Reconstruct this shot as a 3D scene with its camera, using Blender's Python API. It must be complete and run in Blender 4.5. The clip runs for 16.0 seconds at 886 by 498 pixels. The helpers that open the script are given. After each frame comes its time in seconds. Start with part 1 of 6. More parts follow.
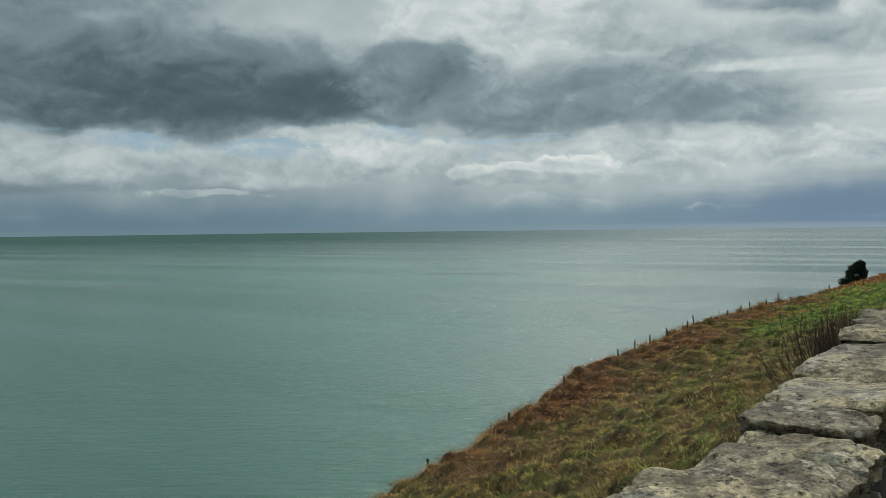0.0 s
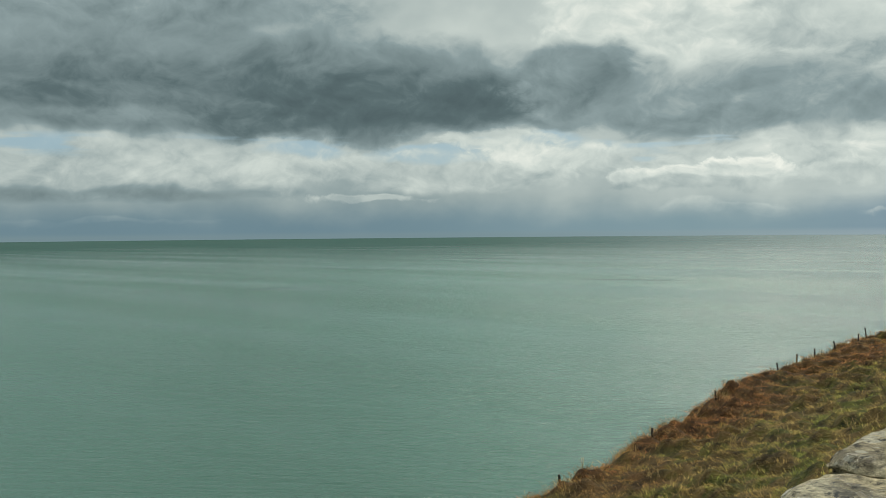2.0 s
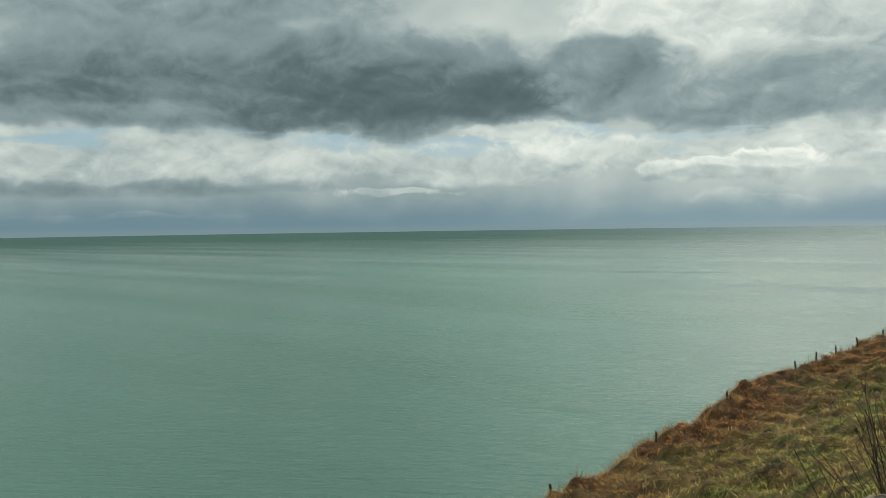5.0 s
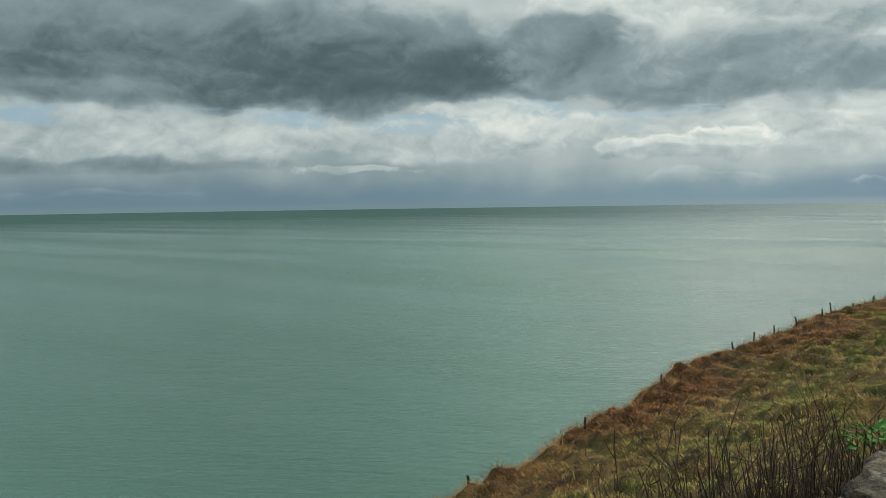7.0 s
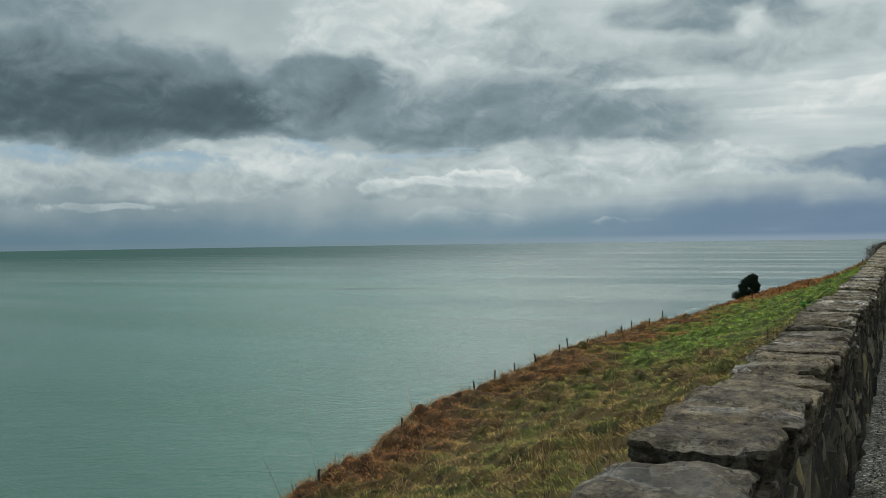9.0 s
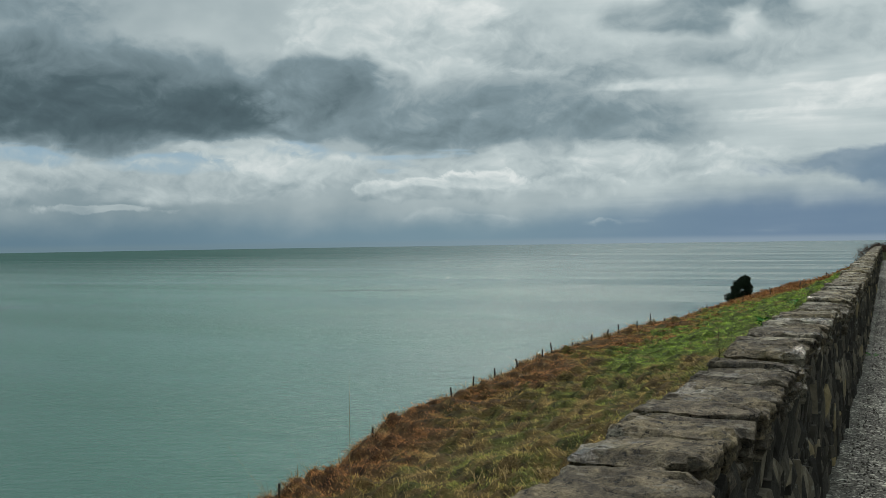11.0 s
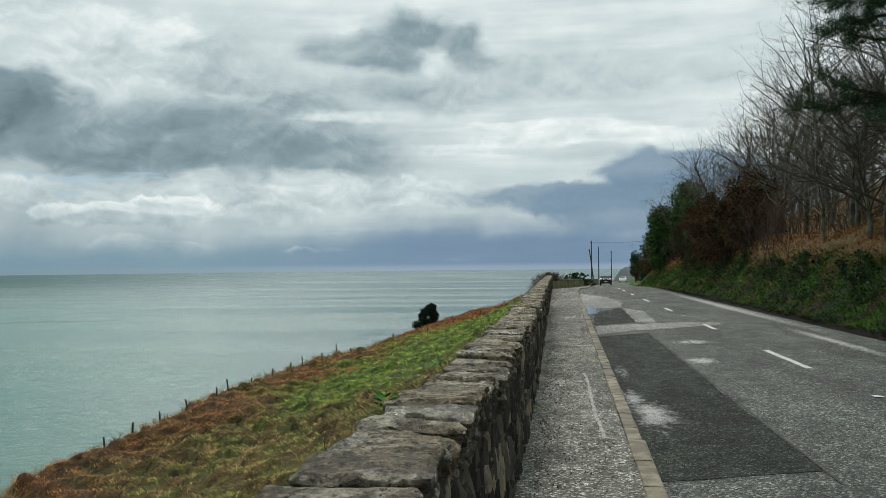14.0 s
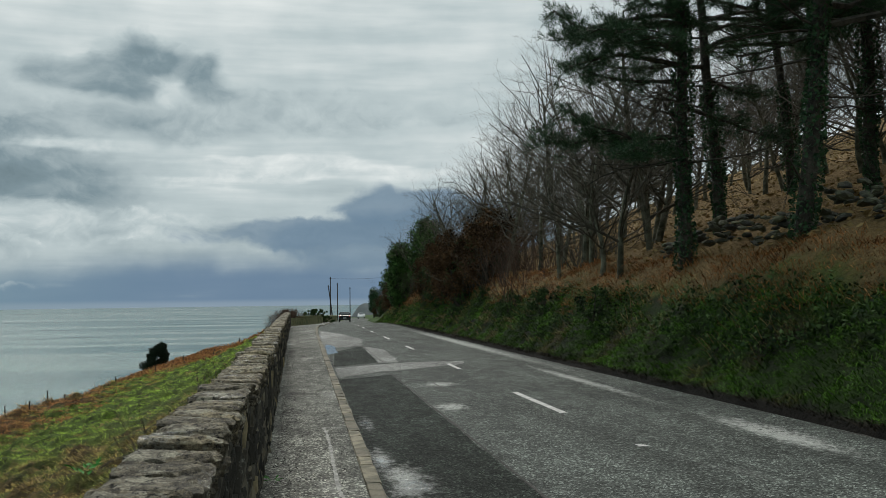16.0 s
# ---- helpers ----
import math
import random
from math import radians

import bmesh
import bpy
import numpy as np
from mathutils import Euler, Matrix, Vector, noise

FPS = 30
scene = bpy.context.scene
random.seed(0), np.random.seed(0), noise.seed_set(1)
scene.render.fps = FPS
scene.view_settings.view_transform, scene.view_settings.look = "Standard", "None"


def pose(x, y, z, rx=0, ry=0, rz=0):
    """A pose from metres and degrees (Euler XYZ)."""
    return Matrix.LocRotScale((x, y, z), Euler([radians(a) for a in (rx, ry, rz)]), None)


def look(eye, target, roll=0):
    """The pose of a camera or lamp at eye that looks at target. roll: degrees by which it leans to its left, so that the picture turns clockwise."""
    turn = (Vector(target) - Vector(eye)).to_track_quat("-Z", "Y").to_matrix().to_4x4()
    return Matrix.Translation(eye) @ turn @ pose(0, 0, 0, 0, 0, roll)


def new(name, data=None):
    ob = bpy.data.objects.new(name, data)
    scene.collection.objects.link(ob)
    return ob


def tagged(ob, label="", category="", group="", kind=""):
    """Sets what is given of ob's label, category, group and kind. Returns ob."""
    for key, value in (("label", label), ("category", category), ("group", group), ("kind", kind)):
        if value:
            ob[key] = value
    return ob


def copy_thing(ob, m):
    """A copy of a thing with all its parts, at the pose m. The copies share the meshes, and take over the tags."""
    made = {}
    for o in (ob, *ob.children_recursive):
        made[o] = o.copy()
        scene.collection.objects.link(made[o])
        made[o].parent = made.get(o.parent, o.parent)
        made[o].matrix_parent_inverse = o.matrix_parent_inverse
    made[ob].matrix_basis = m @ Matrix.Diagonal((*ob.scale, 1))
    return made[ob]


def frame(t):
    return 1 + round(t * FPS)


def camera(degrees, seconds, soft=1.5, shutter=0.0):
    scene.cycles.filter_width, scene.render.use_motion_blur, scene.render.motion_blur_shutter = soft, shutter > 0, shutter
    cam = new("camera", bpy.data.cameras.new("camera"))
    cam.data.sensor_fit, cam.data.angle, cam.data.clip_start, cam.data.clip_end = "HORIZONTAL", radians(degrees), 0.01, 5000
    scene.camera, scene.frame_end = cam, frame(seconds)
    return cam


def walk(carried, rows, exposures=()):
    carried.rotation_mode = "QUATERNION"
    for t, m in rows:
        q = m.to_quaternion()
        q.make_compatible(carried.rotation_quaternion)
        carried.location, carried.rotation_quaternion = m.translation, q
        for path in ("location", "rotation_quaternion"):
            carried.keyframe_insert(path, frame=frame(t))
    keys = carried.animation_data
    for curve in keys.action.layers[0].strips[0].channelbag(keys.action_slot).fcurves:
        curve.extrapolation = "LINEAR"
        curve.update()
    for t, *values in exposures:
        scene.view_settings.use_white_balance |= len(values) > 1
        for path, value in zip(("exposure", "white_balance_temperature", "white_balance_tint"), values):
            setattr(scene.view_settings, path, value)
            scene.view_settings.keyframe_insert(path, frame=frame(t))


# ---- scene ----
cam = camera(51.10, 16.0, soft=0.7)
PATH = [
    (0.0, look((0.077, -13.277, 1.642), (-5.220, -4.799, 1.371), -0.65)),
    (0.5, look((0.099, -12.898, 1.623), (-5.487, -4.607, 1.377), -0.66)),
    (1.0, look((0.099, -12.529, 1.613), (-5.804, -4.460, 1.389), -0.57)),
    (1.5, look((0.094, -12.176, 1.602), (-6.462, -4.627, 1.421), -0.50)),
    (2.0, look((0.083, -11.859, 1.596), (-6.584, -4.408, 1.392), -0.51)),
    (2.5, look((0.004, -11.476, 1.618), (-6.718, -4.075, 1.400), -0.60)),
    (3.0, look((-0.034, -11.124, 1.607), (-6.795, -3.759, 1.374), -0.55)),
    (3.5, look((-0.075, -10.763, 1.600), (-6.868, -3.429, 1.358), -0.53)),
    (4.0, look((-0.107, -10.350, 1.594), (-6.927, -3.040, 1.352), -0.67)),
    (6.5, look((-0.066, -8.690, 1.606), (-7.022, -1.513, 1.268), -0.83)),
    (7.0, look((-0.075, -8.045, 1.630), (-6.636, -0.516, 1.109), -0.82)),
    (7.5, look((-0.111, -7.587, 1.598), (-5.728, 0.674, 1.145), -0.82)),
    (8.0, look((-0.069, -7.174, 1.609), (-4.920, 1.566, 1.343), -0.77)),
    (8.5, look((-0.084, -6.671, 1.623), (-4.619, 2.240, 1.462), -0.85)),
    (9.0, look((-0.051, -6.236, 1.610), (-4.516, 2.710, 1.481), -0.81)),
    (9.5, look((-0.018, -5.787, 1.604), (-4.462, 3.170, 1.492), -0.84)),
    (10.0, look((0.069, -5.441, 1.603), (-4.363, 3.523, 1.508), -0.83)),
    (12.5, look((0.048, -3.105, 1.617), (-4.303, 5.898, 1.471), -1.01)),
    (13.0, look((0.017, -2.641, 1.609), (-3.611, 6.677, 1.733), -0.62)),
    (13.5, look((0.027, -2.187, 1.609), (-2.904, 7.372, 1.789), -0.73)),
    (14.0, look((0.030, -1.725, 1.606), (-1.292, 8.186, 1.756), -0.57)),
    (14.5, look((0.050, -1.271, 1.627), (0.596, 8.707, 1.984), -0.71)),
    (15.0, look((0.054, -0.829, 1.627), (1.315, 9.081, 2.093), -0.63)),
    (15.5, look((0.029, -0.396, 1.630), (1.441, 9.491, 2.128), -0.63)),
    (16.0, look((0.035, 0.000, 1.626), (1.504, 9.878, 2.136), -0.66)),
]
# ---- exposure and path ----
walk(cam, PATH, [(0.0, -0.03, 6500, 10), (1.0, 0.06, 6700, 9), (1.5, 0.14, 6900, 8), (3.5, 0.27, 7000, 8), (6.5, 0.24, 6900, 8), (7.5, 0.0, 6600, 10), (9.0, -0.03, 6450, 10), (12.5, -0.03, 6400, 10), (13.5, 0.10, 6400, 10), (14.5, 0.28, 6400, 10), (15.0, 0.14, 6400, 10), (15.5, 0.05, 6400, 10), (16.0, -0.03, 6350, 10)])


# ---- node helpers ----
def sock(tree, s, v):
    if hasattr(v, "is_output"):
        tree.links.new(v, s)
    elif v is not None:
        s.default_value = v


def mth(tree, op, a, b=None, c=None, clamp=False):
    n = tree.nodes.new("ShaderNodeMath")
    n.operation, n.use_clamp = op, clamp
    for i, v in enumerate((a, b, c)):
        sock(tree, n.inputs[i], v)
    return n.outputs[0]


def vmth(tree, op, a, b=None):
    n = tree.nodes.new("ShaderNodeVectorMath")
    n.operation = op
    sock(tree, n.inputs[0], a)
    sock(tree, n.inputs[1], b)
    return n.outputs[0]


def combine(tree, x, y, z=0.0):
    n = tree.nodes.new("ShaderNodeCombineXYZ")
    for i, v in enumerate((x, y, z)):
        sock(tree, n.inputs[i], v)
    return n.outputs[0]


def noise_tex(tree, vec, scale, detail=4.0, rough=0.55, out=0):
    n = tree.nodes.new("ShaderNodeTexNoise")
    sock(tree, n.inputs["Vector"], vec)
    n.inputs["Scale"].default_value, n.inputs["Detail"].default_value, n.inputs["Roughness"].default_value = scale, detail, rough
    return n.outputs[out]


def ramp(tree, fac, stops, mode="LINEAR"):
    n = tree.nodes.new("ShaderNodeValToRGB")
    n.color_ramp.interpolation = mode
    while len(n.color_ramp.elements) < len(stops):
        n.color_ramp.elements.new(0.5)
    for e, (p, c) in zip(n.color_ramp.elements, stops):
        e.position = p
        e.color = (c, c, c, 1) if isinstance(c, (int, float)) else (*c, 1)
    sock(tree, n.inputs[0], fac)
    return n.outputs[0]


def mix(tree, fac, a, b, mode="MIX"):
    n = tree.nodes.new("ShaderNodeMix")
    n.data_type, n.blend_type = "RGBA", mode
    sock(tree, n.inputs[0], fac)
    for s, v in ((n.inputs[6], a), (n.inputs[7], b)):
        sock(tree, s, (*v, 1) if isinstance(v, tuple) else v)
    return n.outputs[2]


def step(tree, x, lo, hi):
    n = tree.nodes.new("ShaderNodeMapRange")
    n.interpolation_type = "SMOOTHSTEP"
    sock(tree, n.inputs[0], x)
    n.inputs[1].default_value, n.inputs[2].default_value = lo, hi
    return n.outputs[0]


# ---- world: broken winter overcast over a Nishita sky ----
SUN_AZ, SUN_EL = 8.0, 48.0  # degrees to the left of +y, degrees up
world = bpy.data.worlds.new("sky")
scene.world = world
world.use_nodes = True
wt = world.node_tree
wt.nodes.clear()
sky = wt.nodes.new("ShaderNodeTexSky")
sky.sky_type, sky.sun_disc = "NISHITA", False
sky.sun_elevation, sky.sun_rotation = radians(SUN_EL), radians(-SUN_AZ)
tc = wt.nodes.new("ShaderNodeTexCoord")
sep = wt.nodes.new("ShaderNodeSeparateXYZ")
wt.links.new(tc.outputs["Generated"], sep.inputs[0])
wx, wy, wz = sep.outputs
AZ = mth(wt, "MULTIPLY", mth(wt, "ARCTAN2", mth(wt, "MULTIPLY", wx, -1.0), wy), 57.2958)
EL = mth(wt, "ADD", mth(wt, "MULTIPLY", mth(wt, "ARCSINE", wz), 57.2958), 0.46)


def drift(scale, seed, amount_az, amount_el, detail=5.0):
    """Sky coordinates pushed about by noise, so that outlines wander."""
    n = wt.nodes.new("ShaderNodeTexNoise")
    n.inputs["Scale"].default_value, n.inputs["Detail"].default_value, n.inputs["Roughness"].default_value = scale, detail, 0.55
    wt.links.new(combine(wt, AZ, mth(wt, "MULTIPLY", EL, 1.7), seed), n.inputs["Vector"])
    s = wt.nodes.new("ShaderNodeSeparateColor")
    wt.links.new(n.outputs["Color"], s.inputs[0])
    return (mth(wt, "ADD", AZ, mth(wt, "MULTIPLY", mth(wt, "SUBTRACT", s.outputs[0], 0.5), amount_az)),
            mth(wt, "ADD", EL, mth(wt, "MULTIPLY", mth(wt, "SUBTRACT", s.outputs[1], 0.5), amount_el)))


def cauliflower(u, v, scale, detail, seed=0.0):
    """Rounded heads of many sizes, 0 in the clefts and about 1 on the heads."""
    n = wt.nodes.new("ShaderNodeTexVoronoi")
    n.feature, n.normalize = "SMOOTH_F1", True
    for key, val in (("Scale", scale), ("Detail", detail), ("Roughness", 0.52), ("Lacunarity", 2.3), ("Smoothness", 0.35)):
        n.inputs[key].default_value = val
    wt.links.new(combine(wt, u, mth(wt, "MULTIPLY", v, 1.45), seed), n.inputs["Vector"])
    return mth(wt, "SUBTRACT", 1.0, n.outputs["Distance"])


U, V = drift(0.16, 0.0, 5.0, 2.4, 3.5)
billow = noise_tex(wt, combine(wt, AZ, mth(wt, "MULTIPLY", EL, 1.35)), 0.24, 6.0, 0.46)
streak = noise_tex(wt, combine(wt, mth(wt, "MULTIPLY", AZ, 0.16), mth(wt, "MULTIPLY", EL, 1.5)), 0.8, 5.0, 0.5)
veil = noise_tex(wt, combine(wt, mth(wt, "MULTIPLY", AZ, 0.5), mth(wt, "MULTIPLY", EL, 0.9), 9.0), 0.25, 4.0, 0.45)
heads = cauliflower(U, V, 0.26, 4.0)
small_heads = cauliflower(U, V, 0.62, 4.0, 5.0)
RAG = {"soft": mth(wt, "SUBTRACT", billow, 0.5), "heads": mth(wt, "SUBTRACT", mth(wt, "ADD", mth(wt, "MULTIPLY", heads, 0.7), mth(wt, "MULTIPLY", billow, 0.3)), 0.55),
       "small": mth(wt, "SUBTRACT", mth(wt, "ADD", mth(wt, "MULTIPLY", small_heads, 0.75), mth(wt, "MULTIPLY", billow, 0.25)), 0.55), "streak": mth(wt, "SUBTRACT", streak, 0.5)}
# soft modelling shared by all clouds: heads catch the light on their upper side
lift = mth(wt, "SUBTRACT", heads, cauliflower(mth(wt, "ADD", U, 0.15), mth(wt, "ADD", V, 0.45), 0.26, 4.0))
model = mth(wt, "ADD", mth(wt, "MULTIPLY", lift, 0.55), mth(wt, "MULTIPLY", RAG["soft"], 0.26))


def oval(az, el, half_az, half_el, rag, edge):
    a = mth(wt, "DIVIDE", mth(wt, "SUBTRACT", U, az), half_az)
    b = mth(wt, "DIVIDE", mth(wt, "SUBTRACT", V, el), half_el)
    r = mth(wt, "SQRT", mth(wt, "ADD", mth(wt, "MULTIPLY", a, a), mth(wt, "MULTIPLY", b, b)))
    return mth(wt, "ADD", mth(wt, "SUBTRACT", 1.2, r), mth(wt, "MULTIPLY", RAG[edge], (2.0 if edge in ("soft", "streak") else 3.2) * rag)), b


def cloud(under, az, el, half_az, half_el, body, top, soft, rag, edge, cover=1.0):
    """Lays a cloud over what is behind it: a body with a lighter or darker upper rim, both in the scale of the tone ramp."""
    s, b = oval(az, el, half_az, half_el, rag, edge)
    rim = mth(wt, "MULTIPLY", step(wt, s, 1.1, 0.1), step(wt, b, -0.6, 0.8))
    shade = mth(wt, "ADD", mth(wt, "ADD", body, mth(wt, "MULTIPLY", rim, top - body)), mth(wt, "MULTIPLY", model, 1.2))
    fac = mth(wt, "MULTIPLY", step(wt, s, 0.0, soft), cover)
    return mth(wt, "ADD", mth(wt, "MULTIPLY", under, mth(wt, "SUBTRACT", 1.0, fac)), mth(wt, "MULTIPLY", shade, fac))


# brightness of the high deck by height and towards the hidden sun
deck = ramp(wt, mth(wt, "DIVIDE", EL, 20.0, clamp=True), [(0.0, 0.50), (0.12, 0.52), (0.24, 0.60), (0.36, 0.64), (0.6, 0.64), (1.0, 0.64)])
light = mth(wt, "ADD", deck, mth(wt, "MULTIPLY", step(wt, AZ, 46.0, 14.0), 0.13))
light = mth(wt, "ADD", light, mth(wt, "MULTIPLY", RAG["soft"], 0.18))
light = mth(wt, "ADD", light, mth(wt, "MULTIPLY", mth(wt, "MULTIPLY", RAG["streak"], step(wt, AZ, 30.0, 12.0)), 0.22))
light = mth(wt, "ADD", light, mth(wt, "MULTIPLY", mth(wt, "SUBTRACT", veil, 0.5), 0.2))
sund = wt.nodes.new("ShaderNodeVectorMath")
sund.operation = "DOT_PRODUCT"
wt.links.new(tc.outputs["Generated"], sund.inputs[0])
sund.inputs[1].default_value = (-math.sin(radians(SUN_AZ)) * math.cos(radians(SUN_EL)), math.cos(radians(SUN_AZ)) * math.cos(radians(SUN_EL)), math.sin(radians(SUN_EL)))
light = mth(wt, "ADD", light, mth(wt, "MULTIPLY", step(wt, sund.outputs["Value"], 0.80, 1.0), 0.26))
# blue gaps between the high mass and the low band
gaps = mth(wt, "MULTIPLY", step(wt, mth(wt, "ADD", streak, mth(wt, "MULTIPLY", billow, 0.5)), 0.74, 0.58), step(wt, mth(wt, "ABSOLUTE", mth(wt, "SUBTRACT", EL, 5.6)), 0.9, 0.2))
gaps = mth(wt, "MULTIPLY", gaps, step(wt, AZ, 16.0, 24.0))
for az, el, ha, he in ((35.7, 5.8, 2.4, 0.7), (49.9, 5.5, 3.0, 0.4), (41.6, 5.3, 3.6, 0.5), (28.8, 4.7, 1.2, 0.4)):
    gaps = mth(wt, "MAXIMUM", gaps, step(wt, oval(az, el, ha, he, 1.2, "soft")[0], 0.0, 0.7))
# far clouds first: azimuth, height, half sizes, tone of body and rim, softness, raggedness, kind of rim, cover
BACK = (
    (-0.5, 11.7, 11.0, 1.5, 0.66, 0.70, 1.0, 0.8, "streak", 0.8), (-2.4, 8.3, 8.4, 0.7, 0.88, 0.88, 1.0, 1.0, "streak", 0.8), (4.5, 7.8, 6.7, 0.7, 0.84, 0.84, 1.0, 1.4, "streak", 0.8), (2.7, 8.9, 5.7, 0.4, 0.86, 0.86, 1.0, 1.2, "streak", 0.8),
    (15.6, 7.6, 8.0, 3.0, 0.49, 0.56, 0.9, 0.8, "soft", 0.85), (19.9, 9.9, 7.0, 3.0, 0.51, 0.64, 0.8, 0.9, "soft", 0.85), (9.4, 11.0, 6.7, 1.4, 0.60, 0.66, 0.8, 0.9, "soft", 0.8),
    (12.6, 13.7, 2.6, 0.9, 0.50, 0.56, 0.9, 1.1, "heads", 0.85), (9.4, 14.6, 2.6, 1.0, 0.46, 0.52, 0.9, 1.0, "heads", 0.9), (6.0, 13.6, 1.5, 1.3, 0.49, 0.54, 0.9, 1.1, "heads", 0.85), (10.8, 13.0, 1.8, 0.9, 0.48, 0.52, 0.9, 1.2, "heads", 0.8), (8.9, 12.6, 0.6, 0.5, 0.78, 0.80, 0.8, 1.0, "heads", 0.8), (5.0, 12.4, 1.8, 0.5, 0.55, 0.56, 0.8, 1.2, "soft", 0.7),
    (22.0, 12.2, 5.5, 2.0, 0.66, 0.82, 0.9, 1.0, "heads", 0.7), (29.3, 12.8, 5.0, 2.6, 0.76, 0.92, 0.8, 1.1, "heads", 0.9), (25.5, 10.6, 4.0, 0.6, 0.86, 0.90, 0.9, 1.3, "heads", 0.8), (13.0, 9.4, 4.0, 0.5, 0.80, 0.82, 1.0, 1.2, "streak", 0.7),
)
FRONT = (
    (60.2, 4.7, 14.0, 1.5, 0.64, 0.72, 0.7, 0.9, "heads", 0.95), (62.0, 2.7, 12.0, 0.5, 0.40, 0.42, 0.9, 0.9, "soft", 0.8), (41.6, 4.1, 12.0, 1.2, 0.62, 0.70, 0.6, 0.8, "soft", 0.95), (22.0, 4.8, 12.0, 1.2, 0.70, 0.80, 0.6, 0.9, "heads", 0.95),
    (8.3, 4.7, 9.0, 0.6, 0.74, 0.80, 0.7, 1.0, "small", 0.9), (5.4, 4.1, 3.7, 0.7, 0.70, 0.78, 0.8, 1.0, "small", 0.8), (38.0, 6.0, 2.4, 0.6, 0.74, 0.80, 0.5, 1.2, "small", 0.95),
    (30.0, 3.5, 1.4, 0.5, 0.74, 0.86, 0.5, 1.1, "small", 1.0), (24.6, 3.6, 2.6, 0.55, 0.74, 0.90, 0.5, 1.2, "small", 1.0), (18.2, 3.5, 2.2, 0.5, 0.72, 0.82, 0.6, 1.2, "small", 0.95), (26.5, 3.0, 4.5, 0.35, 0.62, 0.66, 0.6, 1.0, "small", 0.8),
    (24.5, 1.6, 2.6, 0.3, 0.64, 0.74, 0.8, 1.4, "small", 0.7), (16.2, 1.5, 0.8, 0.25, 0.66, 0.80, 0.7, 1.0, "small", 0.8), (46.2, 2.5, 2.2, 0.2, 0.66, 0.74, 0.8, 1.6, "small", 0.7), (60.3, 1.1, 6.5, 0.2, 0.62, 0.64, 0.8, 1.0, "streak", 0.6),
    (61.0, 13.8, 17.0, 2.8, 0.42, 0.52, 0.8, 0.7, "soft", 0.95), (54.0, 9.2, 17.0, 2.7, 0.29, 0.42, 0.55, 0.6, "heads", 0.97), (46.8, 8.3, 12.0, 1.9, 0.235, 0.30, 0.7, 0.7, "heads", 0.9), (62.0, 7.0, 10.0, 0.8, 0.37, 0.42, 0.8, 0.8, "soft", 0.85),
    (25.6, 8.2, 8.8, 2.2, 0.47, 0.66, 0.6, 0.9, "heads", 0.95), (26.5, 7.2, 6.5, 1.0, 0.42, 0.46, 0.9, 0.8, "soft", 0.8), (33.2, 9.6, 2.6, 1.6, 0.36, 0.42, 0.7, 1.1, "heads", 0.85),
)
for c in BACK:
    light = cloud(light, *c)
for c in FRONT:
    light = cloud(light, *c)
tone = ramp(wt, light, [(0.0, (0.042, 0.066, 0.079)), (0.25, (0.090, 0.136, 0.153)), (0.5, (0.222, 0.296, 0.324)), (0.75, (0.515, 0.59, 0.59)), (1.0, (0.92, 0.94, 0.90))])
clear = mix(wt, 1.0, sky.outputs[0], (0.09, 0.09, 0.09), "MULTIPLY")
tone = mix(wt, mth(wt, "MULTIPLY", mth(wt, "MULTIPLY", gaps, step(wt, light, 0.78, 0.62)), 0.8), tone, mix(wt, 0.65, clear, (0.17, 0.33, 0.47)))
# blue-grey showers over the horizon, darkest far out to sea, and the bank down the coast
low = mth(wt, "SUBTRACT", EL, mth(wt, "MULTIPLY", step(wt, AZ, 24.0, 8.0), 1.0))
haze = mth(wt, "MULTIPLY", step(wt, mth(wt, "ADD", low, mth(wt, "MULTIPLY", RAG["soft"], 1.8)), 2.7, 0.6), 0.86)
haze = mth(wt, "MULTIPLY", haze, mth(wt, "SUBTRACT", 1.0, mth(wt, "MULTIPLY", step(wt, light, 0.66, 0.82), 0.75)))
far_blue = mix(wt, step(wt, AZ, 52.0, 26.0), (0.115, 0.20, 0.26), mix(wt, step(wt, AZ, 26.0, 4.0), (0.165, 0.265, 0.325), (0.125, 0.205, 0.31)))
tone = mix(wt, haze, tone, far_blue)
tone = mix(wt, mth(wt, "MULTIPLY", step(wt, EL, 0.5, 0.12), 0.5), tone, mix(wt, step(wt, AZ, 40.0, 6.0), (0.17, 0.245, 0.275), (0.33, 0.40, 0.45)))
for az, el, ha, he, cover, rag in ((-7.0, 3.9, 8.5, 1.6, 0.80, 0.5), (-6.6, 5.9, 4.0, 1.2, 0.85, 0.6), (-0.5, 4.3, 5.5, 0.9, 0.75, 0.9)):
    s, b = oval(az, el, ha, he, rag, "heads")
    grey = mix(wt, mth(wt, "ADD", 0.45, mth(wt, "MULTIPLY", model, 1.6), clamp=True), (0.115, 0.19, 0.265), (0.225, 0.315, 0.40))
    tone = mix(wt, mth(wt, "MULTIPLY", step(wt, s, 0.0, 0.4), cover), tone, grey)
bg = wt.nodes.new("ShaderNodeBackground")
wt.links.new(tone, bg.inputs[0])
bg.inputs[1].default_value = 1.0
wt.links.new(bg.outputs[0], wt.nodes.new("ShaderNodeOutputWorld").inputs[0])

